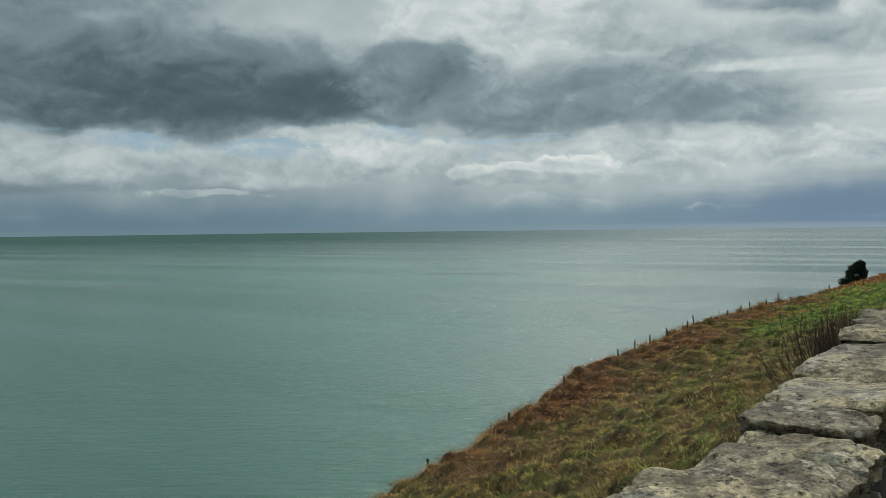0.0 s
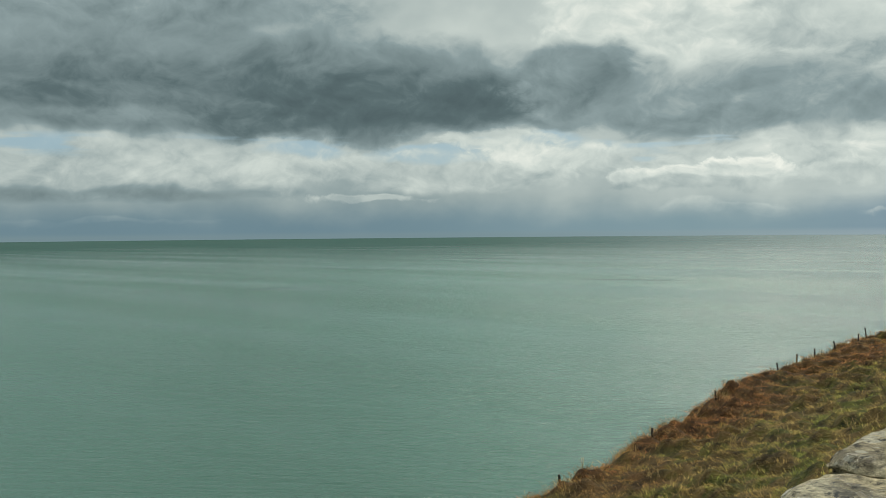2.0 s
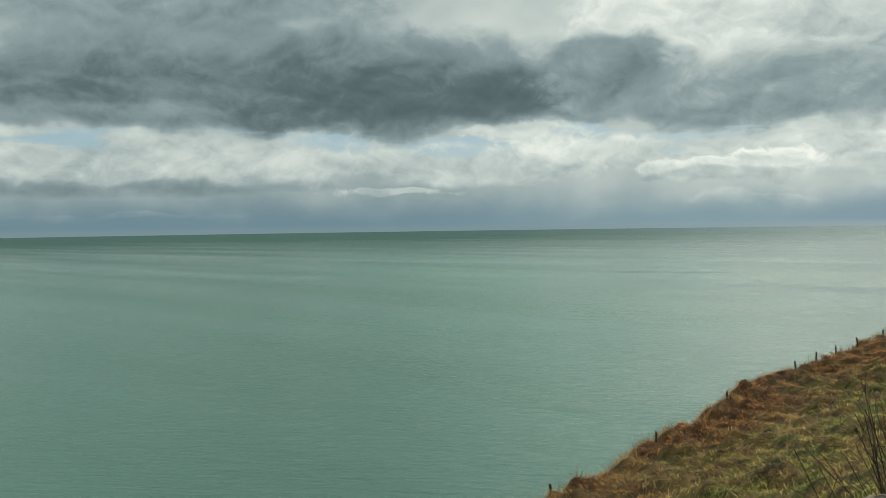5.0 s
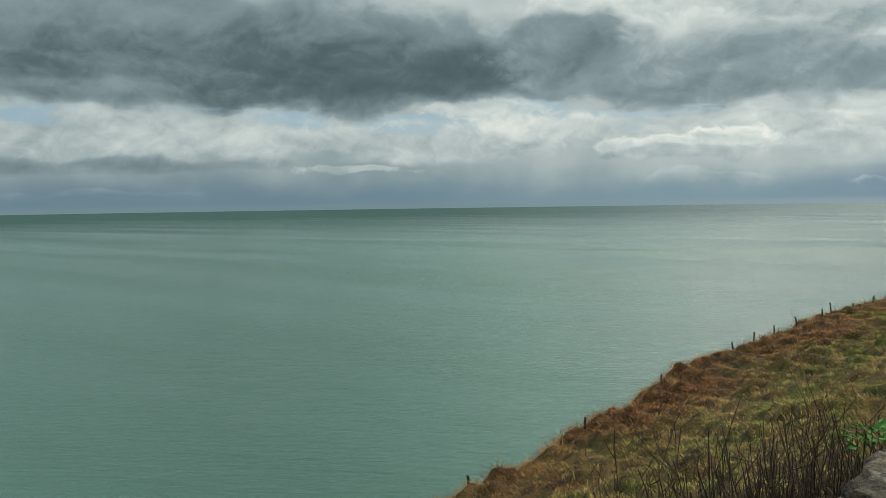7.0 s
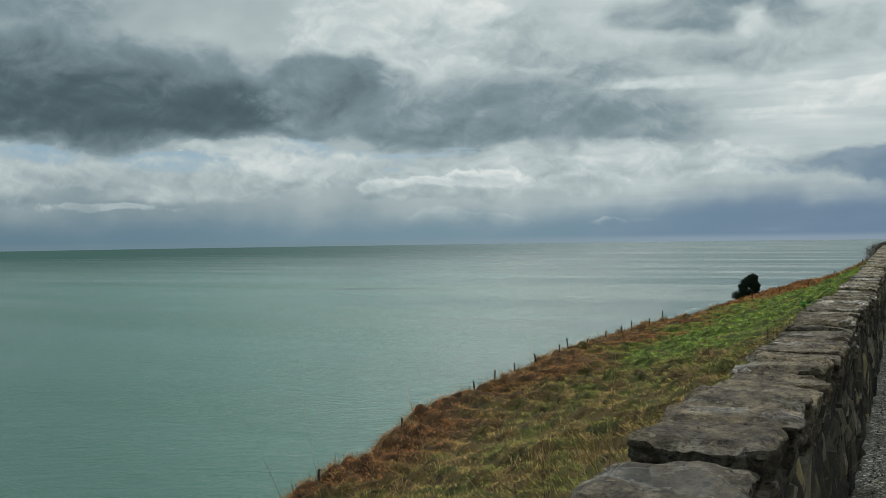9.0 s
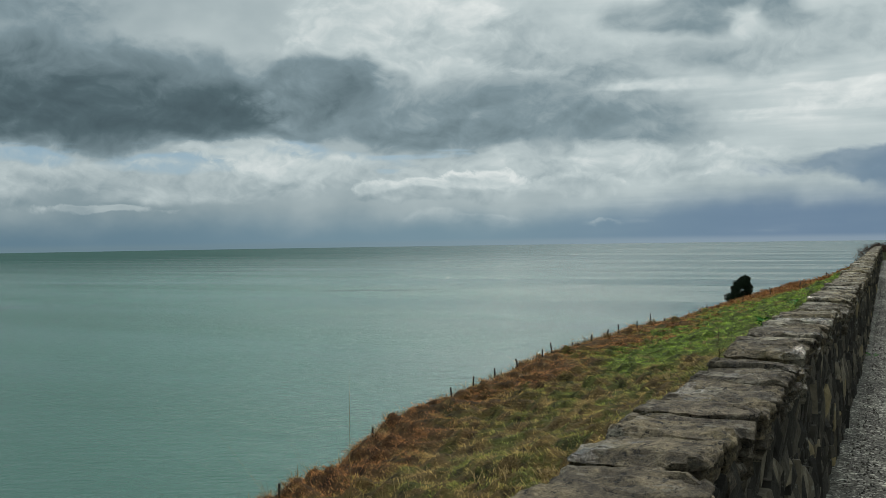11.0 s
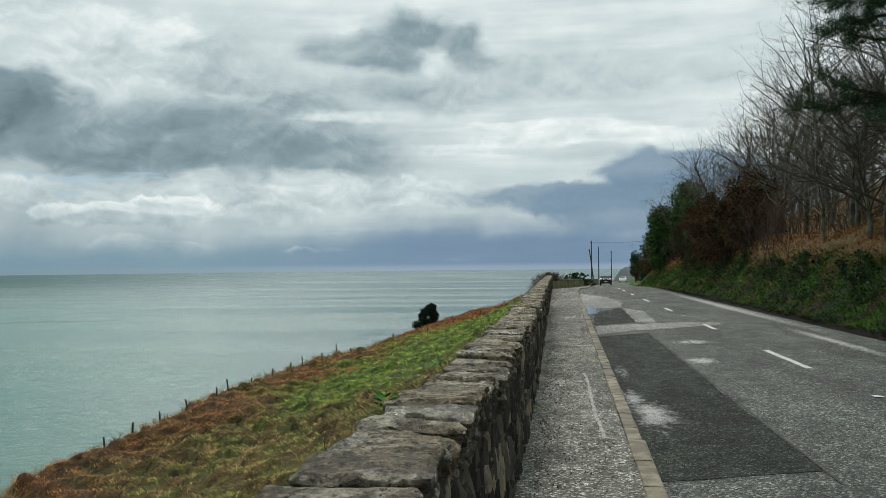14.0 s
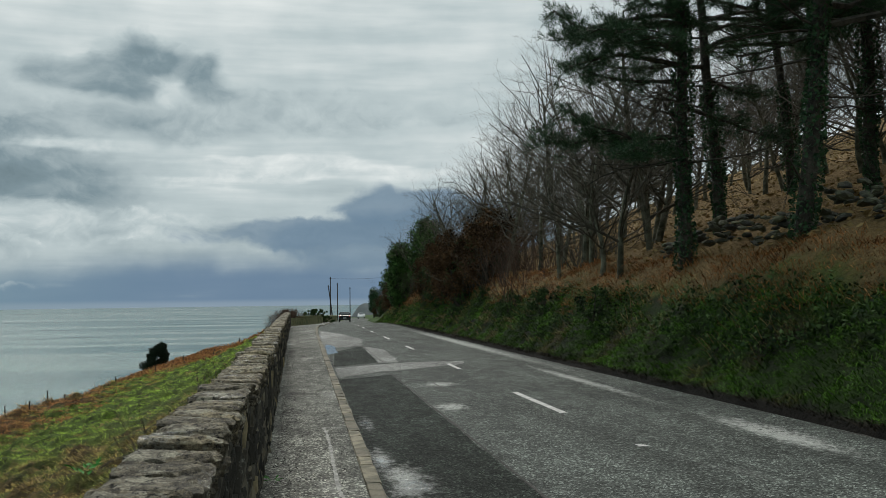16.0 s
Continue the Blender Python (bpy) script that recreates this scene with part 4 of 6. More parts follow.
# bank on the landward side
on_bank = lambda x, y: (x - bend(y) > 6.03) & (x - bend(y) < 7.5 + 0.5 * lumps(x, y, 2.6, 4.0))
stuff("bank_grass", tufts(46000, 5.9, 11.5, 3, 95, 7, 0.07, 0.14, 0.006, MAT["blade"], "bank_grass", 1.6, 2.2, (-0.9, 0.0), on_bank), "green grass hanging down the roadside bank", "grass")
stuff("bank_straw", tufts(2600, 6.3, 11.5, 5, 80, 6, 0.12, 0.32, 0.004, MAT["straw"], "bank_straw", 1.5, 0.9, (-0.6, 0.0), lambda x, y: (x - bend(y) > 6.4) & (x - bend(y) < 8.6) & (lumps(x, y, 1.9, 7.0) > 0.1), 0.5), "dead straw tufts on the bank", "grass")
stuff("bank_bracken", tufts(22000, 7.0, 13.0, 5, 90, 8, 0.15, 0.17, 0.0036, MAT["rust"], "bank_bracken", 1.5, 1.6, (-0.3, 0.0),
      lambda x, y: (x - bend(y) > 7.35 + 0.35 * lumps(x, y, 2.0)) & (x - bend(y) < 8.3 + 0.022 * y + 0.7 * lumps(x, y, 2.0))), "rust-coloured dead bracken on top of the bank", "bracken")
bx, by, bz = field_spots(rng, 44000, 6.3, 12.0, 4, 95, 1.5)
ok = (bx - bend(by) > 6.75 + 0.5 * lumps(bx, by, 2.0)) & (bx - bend(by) < 7.6) & (lumps(bx, by, 1.7, 2.0) > -0.2)
bc = np.stack([bx, by, bz], 1)[ok]
bc = np.repeat(bc, 3, 0) + rng.normal(0, 0.07, (3 * len(bc), 3)) + np.array([-0.05, 0, 0.08])
stuff("ivy", quad_mesh("ivy", leaf_quads(bc, 0.042, rng), MAT["ivy"]), "dark ivy trailing over the bank", "ivy")
lx, ly, lz = field_spots(rng, 26000, 8.5, 30, 8, 90, 1.3)
lc = np.stack([lx, ly, lz + 0.03], 1)
stuff("leaf_litter", quad_mesh("leaf_litter", leaf_quads(lc, 0.085, rng, 0.7), MAT["straw"]), "dry brown leaf litter under the trees", "leaves")


# ---- trees ----
def limb(soup, rng, p, d, length, r, depth, k, spread, kids, lift, tips, taper=0.35):
    n = 5 if depth > 1 else 3
    d = d / np.linalg.norm(d)
    path = [p]
    for i in range(n):
        d = d + rng.normal(0, 0.13, 3) + np.array([0, 0, lift])
        d /= np.linalg.norm(d)
        path.append(path[-1] + d * length / n)
    soup.tube(path, np.linspace(r, r * taper, n + 1), k)
    if depth == 0:
        tips.append(path[-1])
        return
    for c in range(kids[depth]):
        f = rng.uniform(0.25, 1.0)
        q = np.array([np.interp(f * n, range(n + 1), [w[a] for w in path]) for a in range(3)])
        side = rng.normal(0, 1, 3)
        side -= side @ d * d
        side /= np.linalg.norm(side)
        limb(soup, rng, q, d * (1 - spread) + side * spread, length * rng.uniform(0.42, 0.66) * (1.15 - 0.35 * f), r * (1 - 0.6 * f) * 0.6, depth - 1, max(3, k - 1), spread, kids, lift, tips)


def bare_tree(seed, height, lean=0.0, twig="twig"):
    """A leafless tree: a trunk with its limbs, and a crown of fine twigs."""
    g = np.random.default_rng(seed)
    root = tagged(new("bare_tree"), "leafless grey-barked tree with a fine twiggy crown", "tree", "bare trees of the wood")
    root.empty_display_size = 0.3
    trunk, crown, n = Soup(), Soup(), 7
    path = [np.array([0, 0, -0.25])]
    d = np.array([g.normal(0, 0.12) + lean, g.normal(0, 0.12), 1.0])
    for i in range(n):
        d = d + g.normal(0, 0.10, 3) * np.array([1, 1, 0.3])
        d /= np.linalg.norm(d)
        path.append(path[-1] + d * height * 0.8 / n)
    r0 = 0.010 * height + 0.025
    trunk.tube(path, np.linspace(r0, r0 * 0.2, n + 1), 7)
    for c in range(26):
        f = g.uniform(0.2, 1.0)
        q = np.array([np.interp(f * n, range(n + 1), [w[a] for w in path]) for a in range(3)])
        a = g.uniform(0, 2 * math.pi)
        limb(crown, g, q, np.array([math.cos(a), math.sin(a), 0.45 + 0.5 * f]), height * 0.36 * (1.25 - 0.6 * f), r0 * 0.30 * (1.15 - 0.7 * f), 3, 4, 0.55, [0, 3, 3, 4], 0.03, [])
    for nm, so, mt in (("trunk", trunk, "pale_bark"), ("crown", crown, twig)):
        ob = new(nm, so.mesh(nm, MAT[mt], nm == "trunk"))
        ob.parent = root
    return root


def needles(g, centres, ways, per, length, width):
    """Tufts of pine needles: thin triangles fanned out round each shoot."""
    n = len(centres)
    c = np.repeat(centres, per, 0)
    w = np.repeat(ways, per, 0)
    d = w * 0.55 + g.normal(0, 0.62, (n * per, 3))
    d /= np.linalg.norm(d, axis=1, keepdims=True)
    s = np.cross(d, g.normal(size=(n * per, 3)))
    s /= np.linalg.norm(s, axis=1, keepdims=True)
    L = (length * g.uniform(0.6, 1.2, n * per))[:, None]
    c = c + g.normal(0, 0.05, c.shape)
    return np.stack([c - s * width, c + s * width, c + d * L], 1)


def pine(seed, height, first, spread, boughs, ivy=0.0, bias=0.0, arms=(), dead=0):
    """A dark pine: trunk, boughs and plates of needles; ivy clothes the trunk up to a share of its height."""
    g = np.random.default_rng(seed)
    root = tagged(new("pine_tree"), "tall dark pine with drooping boughs and an ivy-clad trunk", "tree", "pines above the bank")
    root.empty_display_size = 0.3
    trunk, shoots, ways, n = Soup(), [], [], 8
    path = [np.array([0.0, 0, -0.3])]
    d = np.array([g.normal(0, 0.04) - 0.03, g.normal(0, 0.04), 1.0])
    for i in range(n):
        d = d + g.normal(0, 0.04, 3) * np.array([1, 1, 0.2])
        d /= np.linalg.norm(d)
        path.append(path[-1] + d * height / n)
    trunk.tube(path, np.linspace(0.155, 0.05, n + 1), 9)
    # dead lower branches
    for c in range(dead):
        f, a, L = g.uniform(0.10, first + 0.12), g.uniform(0, 2 * math.pi), g.uniform(1.2, 2.6)
        q = np.array([np.interp(f * n, range(n + 1), [w[k] for w in path]) for k in range(3)])
        wood = Soup()
        limb(wood, g, q, np.array([math.cos(a) - 0.4, math.sin(a), 0.05]), L, 0.026, 2, 4, 0.5, [0, 3, 5], -0.05, [])
        new("dead_branch", wood.mesh("dead_branch", MAT["bark"])).parent = root
    for c in range(boughs):
        f = first + (1 - first) * (c + g.uniform(0, 1)) / boughs
        q = np.array([np.interp(f * n, range(n + 1), [w[a] for w in path]) for a in range(3)])
        a = g.uniform(0, 2 * math.pi)
        L = spread * g.uniform(0.6, 1.15) * (1.15 - 0.7 * max(0, (f - first) / (1 - first)) ** 1.5)
        if c < len(arms):
            f, a, L = arms[c]
            q = np.array([np.interp(f * n, range(n + 1), [w[k] for w in path]) for k in range(3)])
        h = np.array([math.cos(a) - bias * (c >= len(arms)), math.sin(a), 0])
        h /= np.linalg.norm(h)
        pts, dd = [q], h + np.array([0, 0, 0.12])
        for i in range(6):
            dd = dd + g.normal(0, 0.09, 3) + np.array([0, 0, -0.05 if i < 4 else 0.12])
            pts.append(pts[-1] + dd / np.linalg.norm(dd) * L / 6)
        wood = Soup()
        wood.tube(pts, np.linspace(0.05, 0.012, 7) * (0.6 + L / 4), 5)
        for k in range(int(7 + 5 * L)):
            u = g.uniform(0.25, 1.0)
            b = np.array([np.interp(u * 6, range(7), [w[a] for w in pts]) for a in range(3)])
            sd = np.array([-h[1], h[0], 0]) * g.choice([-1, 1]) + h * g.uniform(0.3, 1.0) + np.array([0, 0, g.uniform(-0.45, 0.4)])
            sl = L * 0.30 * g.uniform(0.4, 1.0)
            e = b + sd / np.linalg.norm(sd) * sl
            wood.tube([b, 0.5 * (b + e) + g.normal(0, 0.03, 3), e], [0.016, 0.011, 0.005], 3)
            for v in np.linspace(0.25, 1.0, 5):
                if g.uniform() < 0.85:
                    shoots.append(b + (e - b) * v + g.normal(0, 0.06, 3))
                    ways.append(sd / np.linalg.norm(sd) + np.array([0, 0, 0.5]))
        new("bough", wood.mesh("bough", MAT["bark"])).parent = root
    for nm, me in (("trunk", trunk.mesh("trunk", MAT["bark"], True)), 
                   ("foliage", tri_mesh("foliage", needles(g, np.array(shoots), np.array(ways), 34, 0.17, 0.006), MAT["needle"]))):
        ob = new(nm, me)
        ob.parent = root
    if ivy:
        m = int(5200 * ivy)
        f, a = g.uniform(0.02, ivy, m), g.uniform(0, 2 * math.pi, m)
        c = np.stack([np.interp(f * n, range(n + 1), [w[k] for w in path]) for k in range(3)], 1)
        rr = (0.15 + 0.13 * np.abs(np.sin(9 * f + seed)) * g.uniform(0.3, 1, m))[:, None]
        c = c + rr * np.stack([np.cos(a), np.sin(a), 0 * a], 1)
        ob = new("ivy", quad_mesh("ivy", leaf_quads(c, 0.048, g), MAT["needle"]))
        ob.parent = root
        tagged(ob, "dark ivy round the trunk")
    return root


def leafy(name, seed, n_clump, rx, ry, h, mat, label, category, leaf=0.10, per=60, trunk_h=0.4, lean=(0, 0), group="", boxy=False):
    """An evergreen bush or small tree: stem, and leaves gathered in uneven clumps."""
    g = np.random.default_rng(seed)
    root = tagged(new(name), label, category, group)
    root.empty_display_size = 0.3
    wood, cs = Soup(), []
    for k in range(n_clump):
        a, u = g.uniform(0, 2 * math.pi), math.sqrt(g.uniform(0, 1))
        f = g.uniform(0.08, 1)
        w = 0.95 if boxy else math.sin(math.pi * min(1, 0.16 + 0.84 * f)) ** 0.6
        c = np.array([rx * u * w * math.cos(a) + lean[0] * f, ry * u * w * math.sin(a) + lean[1] * f, trunk_h + (h - trunk_h) * f])
        d = g.normal(0, 0.9, (per, 3))
        d *= np.minimum(1, 1.7 / (np.linalg.norm(d, axis=1, keepdims=True) + 1e-6)) * g.uniform(0.75, 1.1, (per, 1))
        cs.append(c + d * np.array([0.10, 0.10, 0.09]) * h * g.uniform(0.6, 1.2))
        wood.tube([np.array([0, 0, -0.2]), np.array([0.25 * c[0], 0.25 * c[1], trunk_h * 0.8]), c], [0.03 * h ** 0.8, 0.02 * h ** 0.8, 0.006], 4)
    for nm, me in (("trunk", wood.mesh("trunk", MAT["bark"])), ("crown", quad_mesh("crown", leaf_quads(np.concatenate(cs), leaf, g), MAT[mat]))):
        ob = new(nm, me)
        ob.parent = root
    return root


def scrub(seed, h, w, stems, mat, label, name="scrub", twigs=5, thick=1.0, least=0.5):
    """A leafless bush: many thin upright stems that fork."""
    g = np.random.default_rng(seed)
    so = Soup()
    for k in range(stems):
        p = np.array([g.normal(0, w * 0.45), g.normal(0, w * 0.45), -0.1])
        d = np.array([p[0] * 0.5, p[1] * 0.5, w * 1.1]) + g.normal(0, 0.25 * w, 3)
        limb(so, g, p, d, h * g.uniform(least, 1.0), (0.006 + 0.004 * h) * thick, 2, 4, 0.45, [0, 3, twigs], 0.05, [])
    ob = new(name, so.mesh(name, MAT[mat]))
    return tagged(ob, label, "bush", "leafless scrub")


def stand(ob, x, y, turn=0.0, size=1.0, dz=0.0):
    ob.location = (x, y, float(land_z(x, y)) + dz)
    ob.rotation_euler = (0, 0, turn)
    ob.scale = (size, size, size)
    return ob


def again(ob, x, y, turn, size):
    c = copy_thing(ob, pose(x, y, float(land_z(x, y)), 0, 0, math.degrees(turn)))
    c.scale = (size, size, size)
    return c


stand(pine(11, 11.5, 0.30, 3.0, 36, 0.55, 0.3, ((0.25, 3.3, 2.9), (0.275, 2.9, 3.0), (0.24, 3.8, 2.3), (0.33, 0.2, 2.6), (0.41, 3.2, 3.0), (0.45, 2.9, 3.0), (0.43, 3.7, 2.6), (0.49, 3.3, 2.9), (0.38, 2.5, 2.2)), 9), 8.15, 19.0)
stand(pine(12, 12.0, 0.36, 2.8, 24, 0.35, 0.0, (), 6), 10.3, 21.8)
stand(pine(13, 12.0, 0.34, 3.0, 26, 0.7, 0.1, (), 8), 8.75, 15.4)
stand(pine(14, 12.5, 0.28, 3.2, 28, 0.6, 0.2, (), 4), 11.4, 15.8)
stand(pine(15, 12.0, 0.36, 3.2, 28, 0.4, 0.0, (), 4), 12.6, 19.0)
backs = [stand(pine(16, 12.5, 0.38, 3.2, 28, 0.3, 0.0, (), 4), 14.6, 26.0)]
for x, y, s in ((17.5, 22.0, 1.0), (21.0, 24.0, 1.1), (15.2, 18.6, 0.95), (19.5, 19.5, 1.05)):
    again(backs[0], x, y, x * 1.7, s)

forms = [stand(bare_tree(31, 6.5), 8.0, 22.8), stand(bare_tree(32, 6.2, 0.1), 8.1, 24.7), stand(bare_tree(33, 7.0), 9.4, 33.0), stand(bare_tree(34, 7.4, -0.1), 10.5, 27.0), stand(bare_tree(35, 5.6), 8.3, 29.5)]
for k in range(84):
    y = 14 + 76 * rng.uniform() ** 1.05
    x = float(bend(y)) + 8.0 + (3.0 + 0.34 * y) * rng.uniform() ** 1.25
    if y < 23 and x < 12.5:
        x += 5.5
    again(forms[k % 5], x, y, rng.uniform(0, 6.28), rng.uniform(0.75, 1.2))
for k, (x, y, s) in enumerate(((8.7, 28, 1.25), (9.6, 31, 1.3), (9.0, 35, 1.25), (10.2, 26, 1.35), (8.6, 39, 1.2), (9.8, 43, 1.3), (11.2, 29, 1.4), (9.4, 48, 1.25), (9.2, 54, 1.2), (10.6, 37, 1.35), (9.6, 61, 1.15))):
    again(forms[(k * 2) % 5], x, y, 1.7 * k, s)
for k in range(52):
    again(forms[k % 5], rng.uniform(14.5, 40), rng.uniform(12, 55), rng.uniform(0, 6.28), rng.uniform(0.9, 1.3))

gt = np.random.default_rng(77)
for k in range(26):
    again(forms[k % 5], gt.uniform(14.5, 26), gt.uniform(14, 27), gt.uniform(0, 6.28), gt.uniform(0.95, 1.3))

bush = [stand(scrub(41, 2.2, 1.3, 26, "redtwig", "reddish-brown leafless scrub on the bank"), 8.2, 36), stand(scrub(42, 1.6, 1.2, 24, "redtwig", "brown leafless brambles on the bank"), 7.6, 31), stand(scrub(43, 2.6, 1.3, 24, "twig", "grey-brown leafless bush on the bank"), 8.8, 42)]
for k in range(30):
    y = 28 + 62 * rng.uniform()
    again(bush[k % 3], float(bend(y)) + 7.2 + 2.4 * rng.uniform() + 0.01 * y, y, rng.uniform(0, 6.28), rng.uniform(0.6, 1.05))

stand(leafy("evergreen_hedge_tree", 51, 70, 0.75, 1.0, 5.0, "evergreen", "dense dark evergreen clipped along the roadside", "tree", 0.085, 300, 0.1, group="roadside evergreens", boxy=True), 7.75, 75.0)
stand(leafy("evergreen_hedge_tree", 52, 70, 0.95, 1.1, 5.0, "evergreen", "dense dark evergreen clipped along the roadside", "tree", 0.085, 300, 0.1, group="roadside evergreens", boxy=True), 9.3, 71.0)
hedge = [stand(leafy("brown_hedge", 110 + k, 22, 1.1, 1.3, 2.6, m, "tangled brown hedge above the road edge", "hedge", 0.05, 230, 0.05, group="hedges along the road"), 7.6, 46 + 3 * k) for k, m in enumerate(("dull_leaf", "dull_leaf", "ivy"))]
for k in range(34):
    y = 40 + 22 * (k + rng.uniform()) / 34
    again(hedge[k % 3], float(bend(y)) + rng.uniform(7.3, 9.2), y, rng.uniform(0, 6.28), rng.uniform(0.75, 1.3))
for k in range(12):
    y = 76 + 52 * (k + rng.uniform()) / 12
    again(hedge[k % 3], float(bend(y)) + rng.uniform(7.2, 7.9), y, rng.uniform(0, 6.28), rng.uniform(0.8, 1.1))
stand(leafy("pine_tree", 54, 22, 1.0, 1.2, 6.0, "needle", "dark spreading conifer beside the far road", "tree", 0.11, 180, 2.5), 11.3, 125.0)
stand(leafy("pine_tree", 55, 20, 0.9, 1.0, 4.4, "needle", "dark conifer beside the far road", "tree", 0.11, 240, 1.0), 11.0, 150.0)
for k, (x, y) in enumerate(((9.4, 91), (9.9, 95), (16.5, 148), (17.5, 172), (18.5, 180), (19.5, 190), (21, 200), (10.3, 99.5), (10.9, 104), (11.4, 108), (11.8, 112), (13.0, 122), (13.4, 131), (15.0, 141), (18.0, 165), (17.0, 155))):
    stand(leafy("roadside_shrub", 60 + k, 24, 1.9, 2.2, 3.4, "redtwig" if k % 2 else "ivy", "brown and green shrub beside the far road", "bush", 0.13, 80), x, y)
ivy_bush = [stand(leafy("ivy_bush", 85 + k, 16, 0.55, 0.7, 0.8, "ivy", "dark ivy and bramble clump hanging on the bank", "bush", 0.035, 90, 0.05, group="ivy clumps on the bank"), 7.0 + 0.1 * k, 22 + 5 * k) for k in range(3)]
for k in range(10):
    y = 24 + 40 * rng.uniform() ** 1.3
    again(ivy_bush[k % 3], float(bend(y)) + rng.uniform(6.9, 7.4), y, rng.uniform(0, 6.28), rng.uniform(0.5, 0.9))
stand(leafy("windswept_tree", 71, 44, 1.5, 1.3, 3.8, "dark_needle", "dark windswept shrub-like tree standing on the mound", "tree", 0.10, 620, 0.1, (2.0, 0.2)), -22.9, 143.0)
for k, (x, y, h) in enumerate(((0.2, 122, 0.8), (1.6, 128, 1.0), (2.4, 136, 1.1), (-1.4, 118, 0.8))):
    stand(leafy("verge_bush", 80 + k, 60, 1.9, 1.6, h, "ivy", "green bush behind the far wall", "bush", 0.06, 160, 0.02), x, y, 0, 1, 0.0)


# ---- utility poles and wire ----
def utility_pole(x, y, h, lean=0.0):
    root = tagged(new("utility_pole"), "tall bare wooden utility pole", "pole", "poles along the road")
    root.empty_display_size = 0.3
    root.location = (x, y, float(road_z(y)))
    so, arm = Soup(), Soup()
    so.tube([(0, 0, -0.4), (lean * 0.5, 0, h / 2), (lean, 0, h)], [0.15, 0.13, 0.10], 8)
    arm.tube([(lean - 0.18, 0, h - 0.35), (lean + 0.18, 0, h - 0.35)], [0.05, 0.05], 5)
    for nm, s in (("shaft", so), ("insulator", arm)):
        new(nm, s.mesh(nm, MAT["pole"])).parent = root
    return root


utility_pole(5.3, 200, 9.2), utility_pole(7.9, 232, 9.0), utility_pole(6.0, 206, 7.6, -1.0), utility_pole(12.4, 262, 8.8)
wire = Soup()
a, b = np.array([5.3, 200, float(road_z(200)) + 8.9]), np.array([15.2, 150, float(road_z(200)) + 8.2])
wire.tube([a + (b - a) * f + np.array([0, 0, -1.2 * f * (1 - f)]) for f in np.linspace(0, 1, 9)], [0.02] * 9, 3)
tagged(new("overhead_wire", wire.mesh("overhead_wire", MAT["pole"])), "thin dark wire slung between pole and trees", "wire")

# ---- far headland ----
hx, hy = np.linspace(-1, 1, 40), np.linspace(-1, 1, 16)
gx, gy = np.meshgrid(hx, hy)
hv = np.stack([50 + 27 * gx, 900 + 160 * gy, -40 + 36 * np.exp(-2.2 * (gx - 0.25) ** 2 - 2.0 * gy**2) + 1.0 * lumps(60 * gx, 60 * gy, 14.0)], -1).reshape(-1, 3)
tagged(put("headland", hv, [(j * 40 + i, j * 40 + i + 1, j * 40 + 41 + i, j * 40 + 40 + i) for j in range(15) for i in range(39)], MAT["hill"], smooth=True), "low dark headland in the distance", "backdrop", kind="structure")


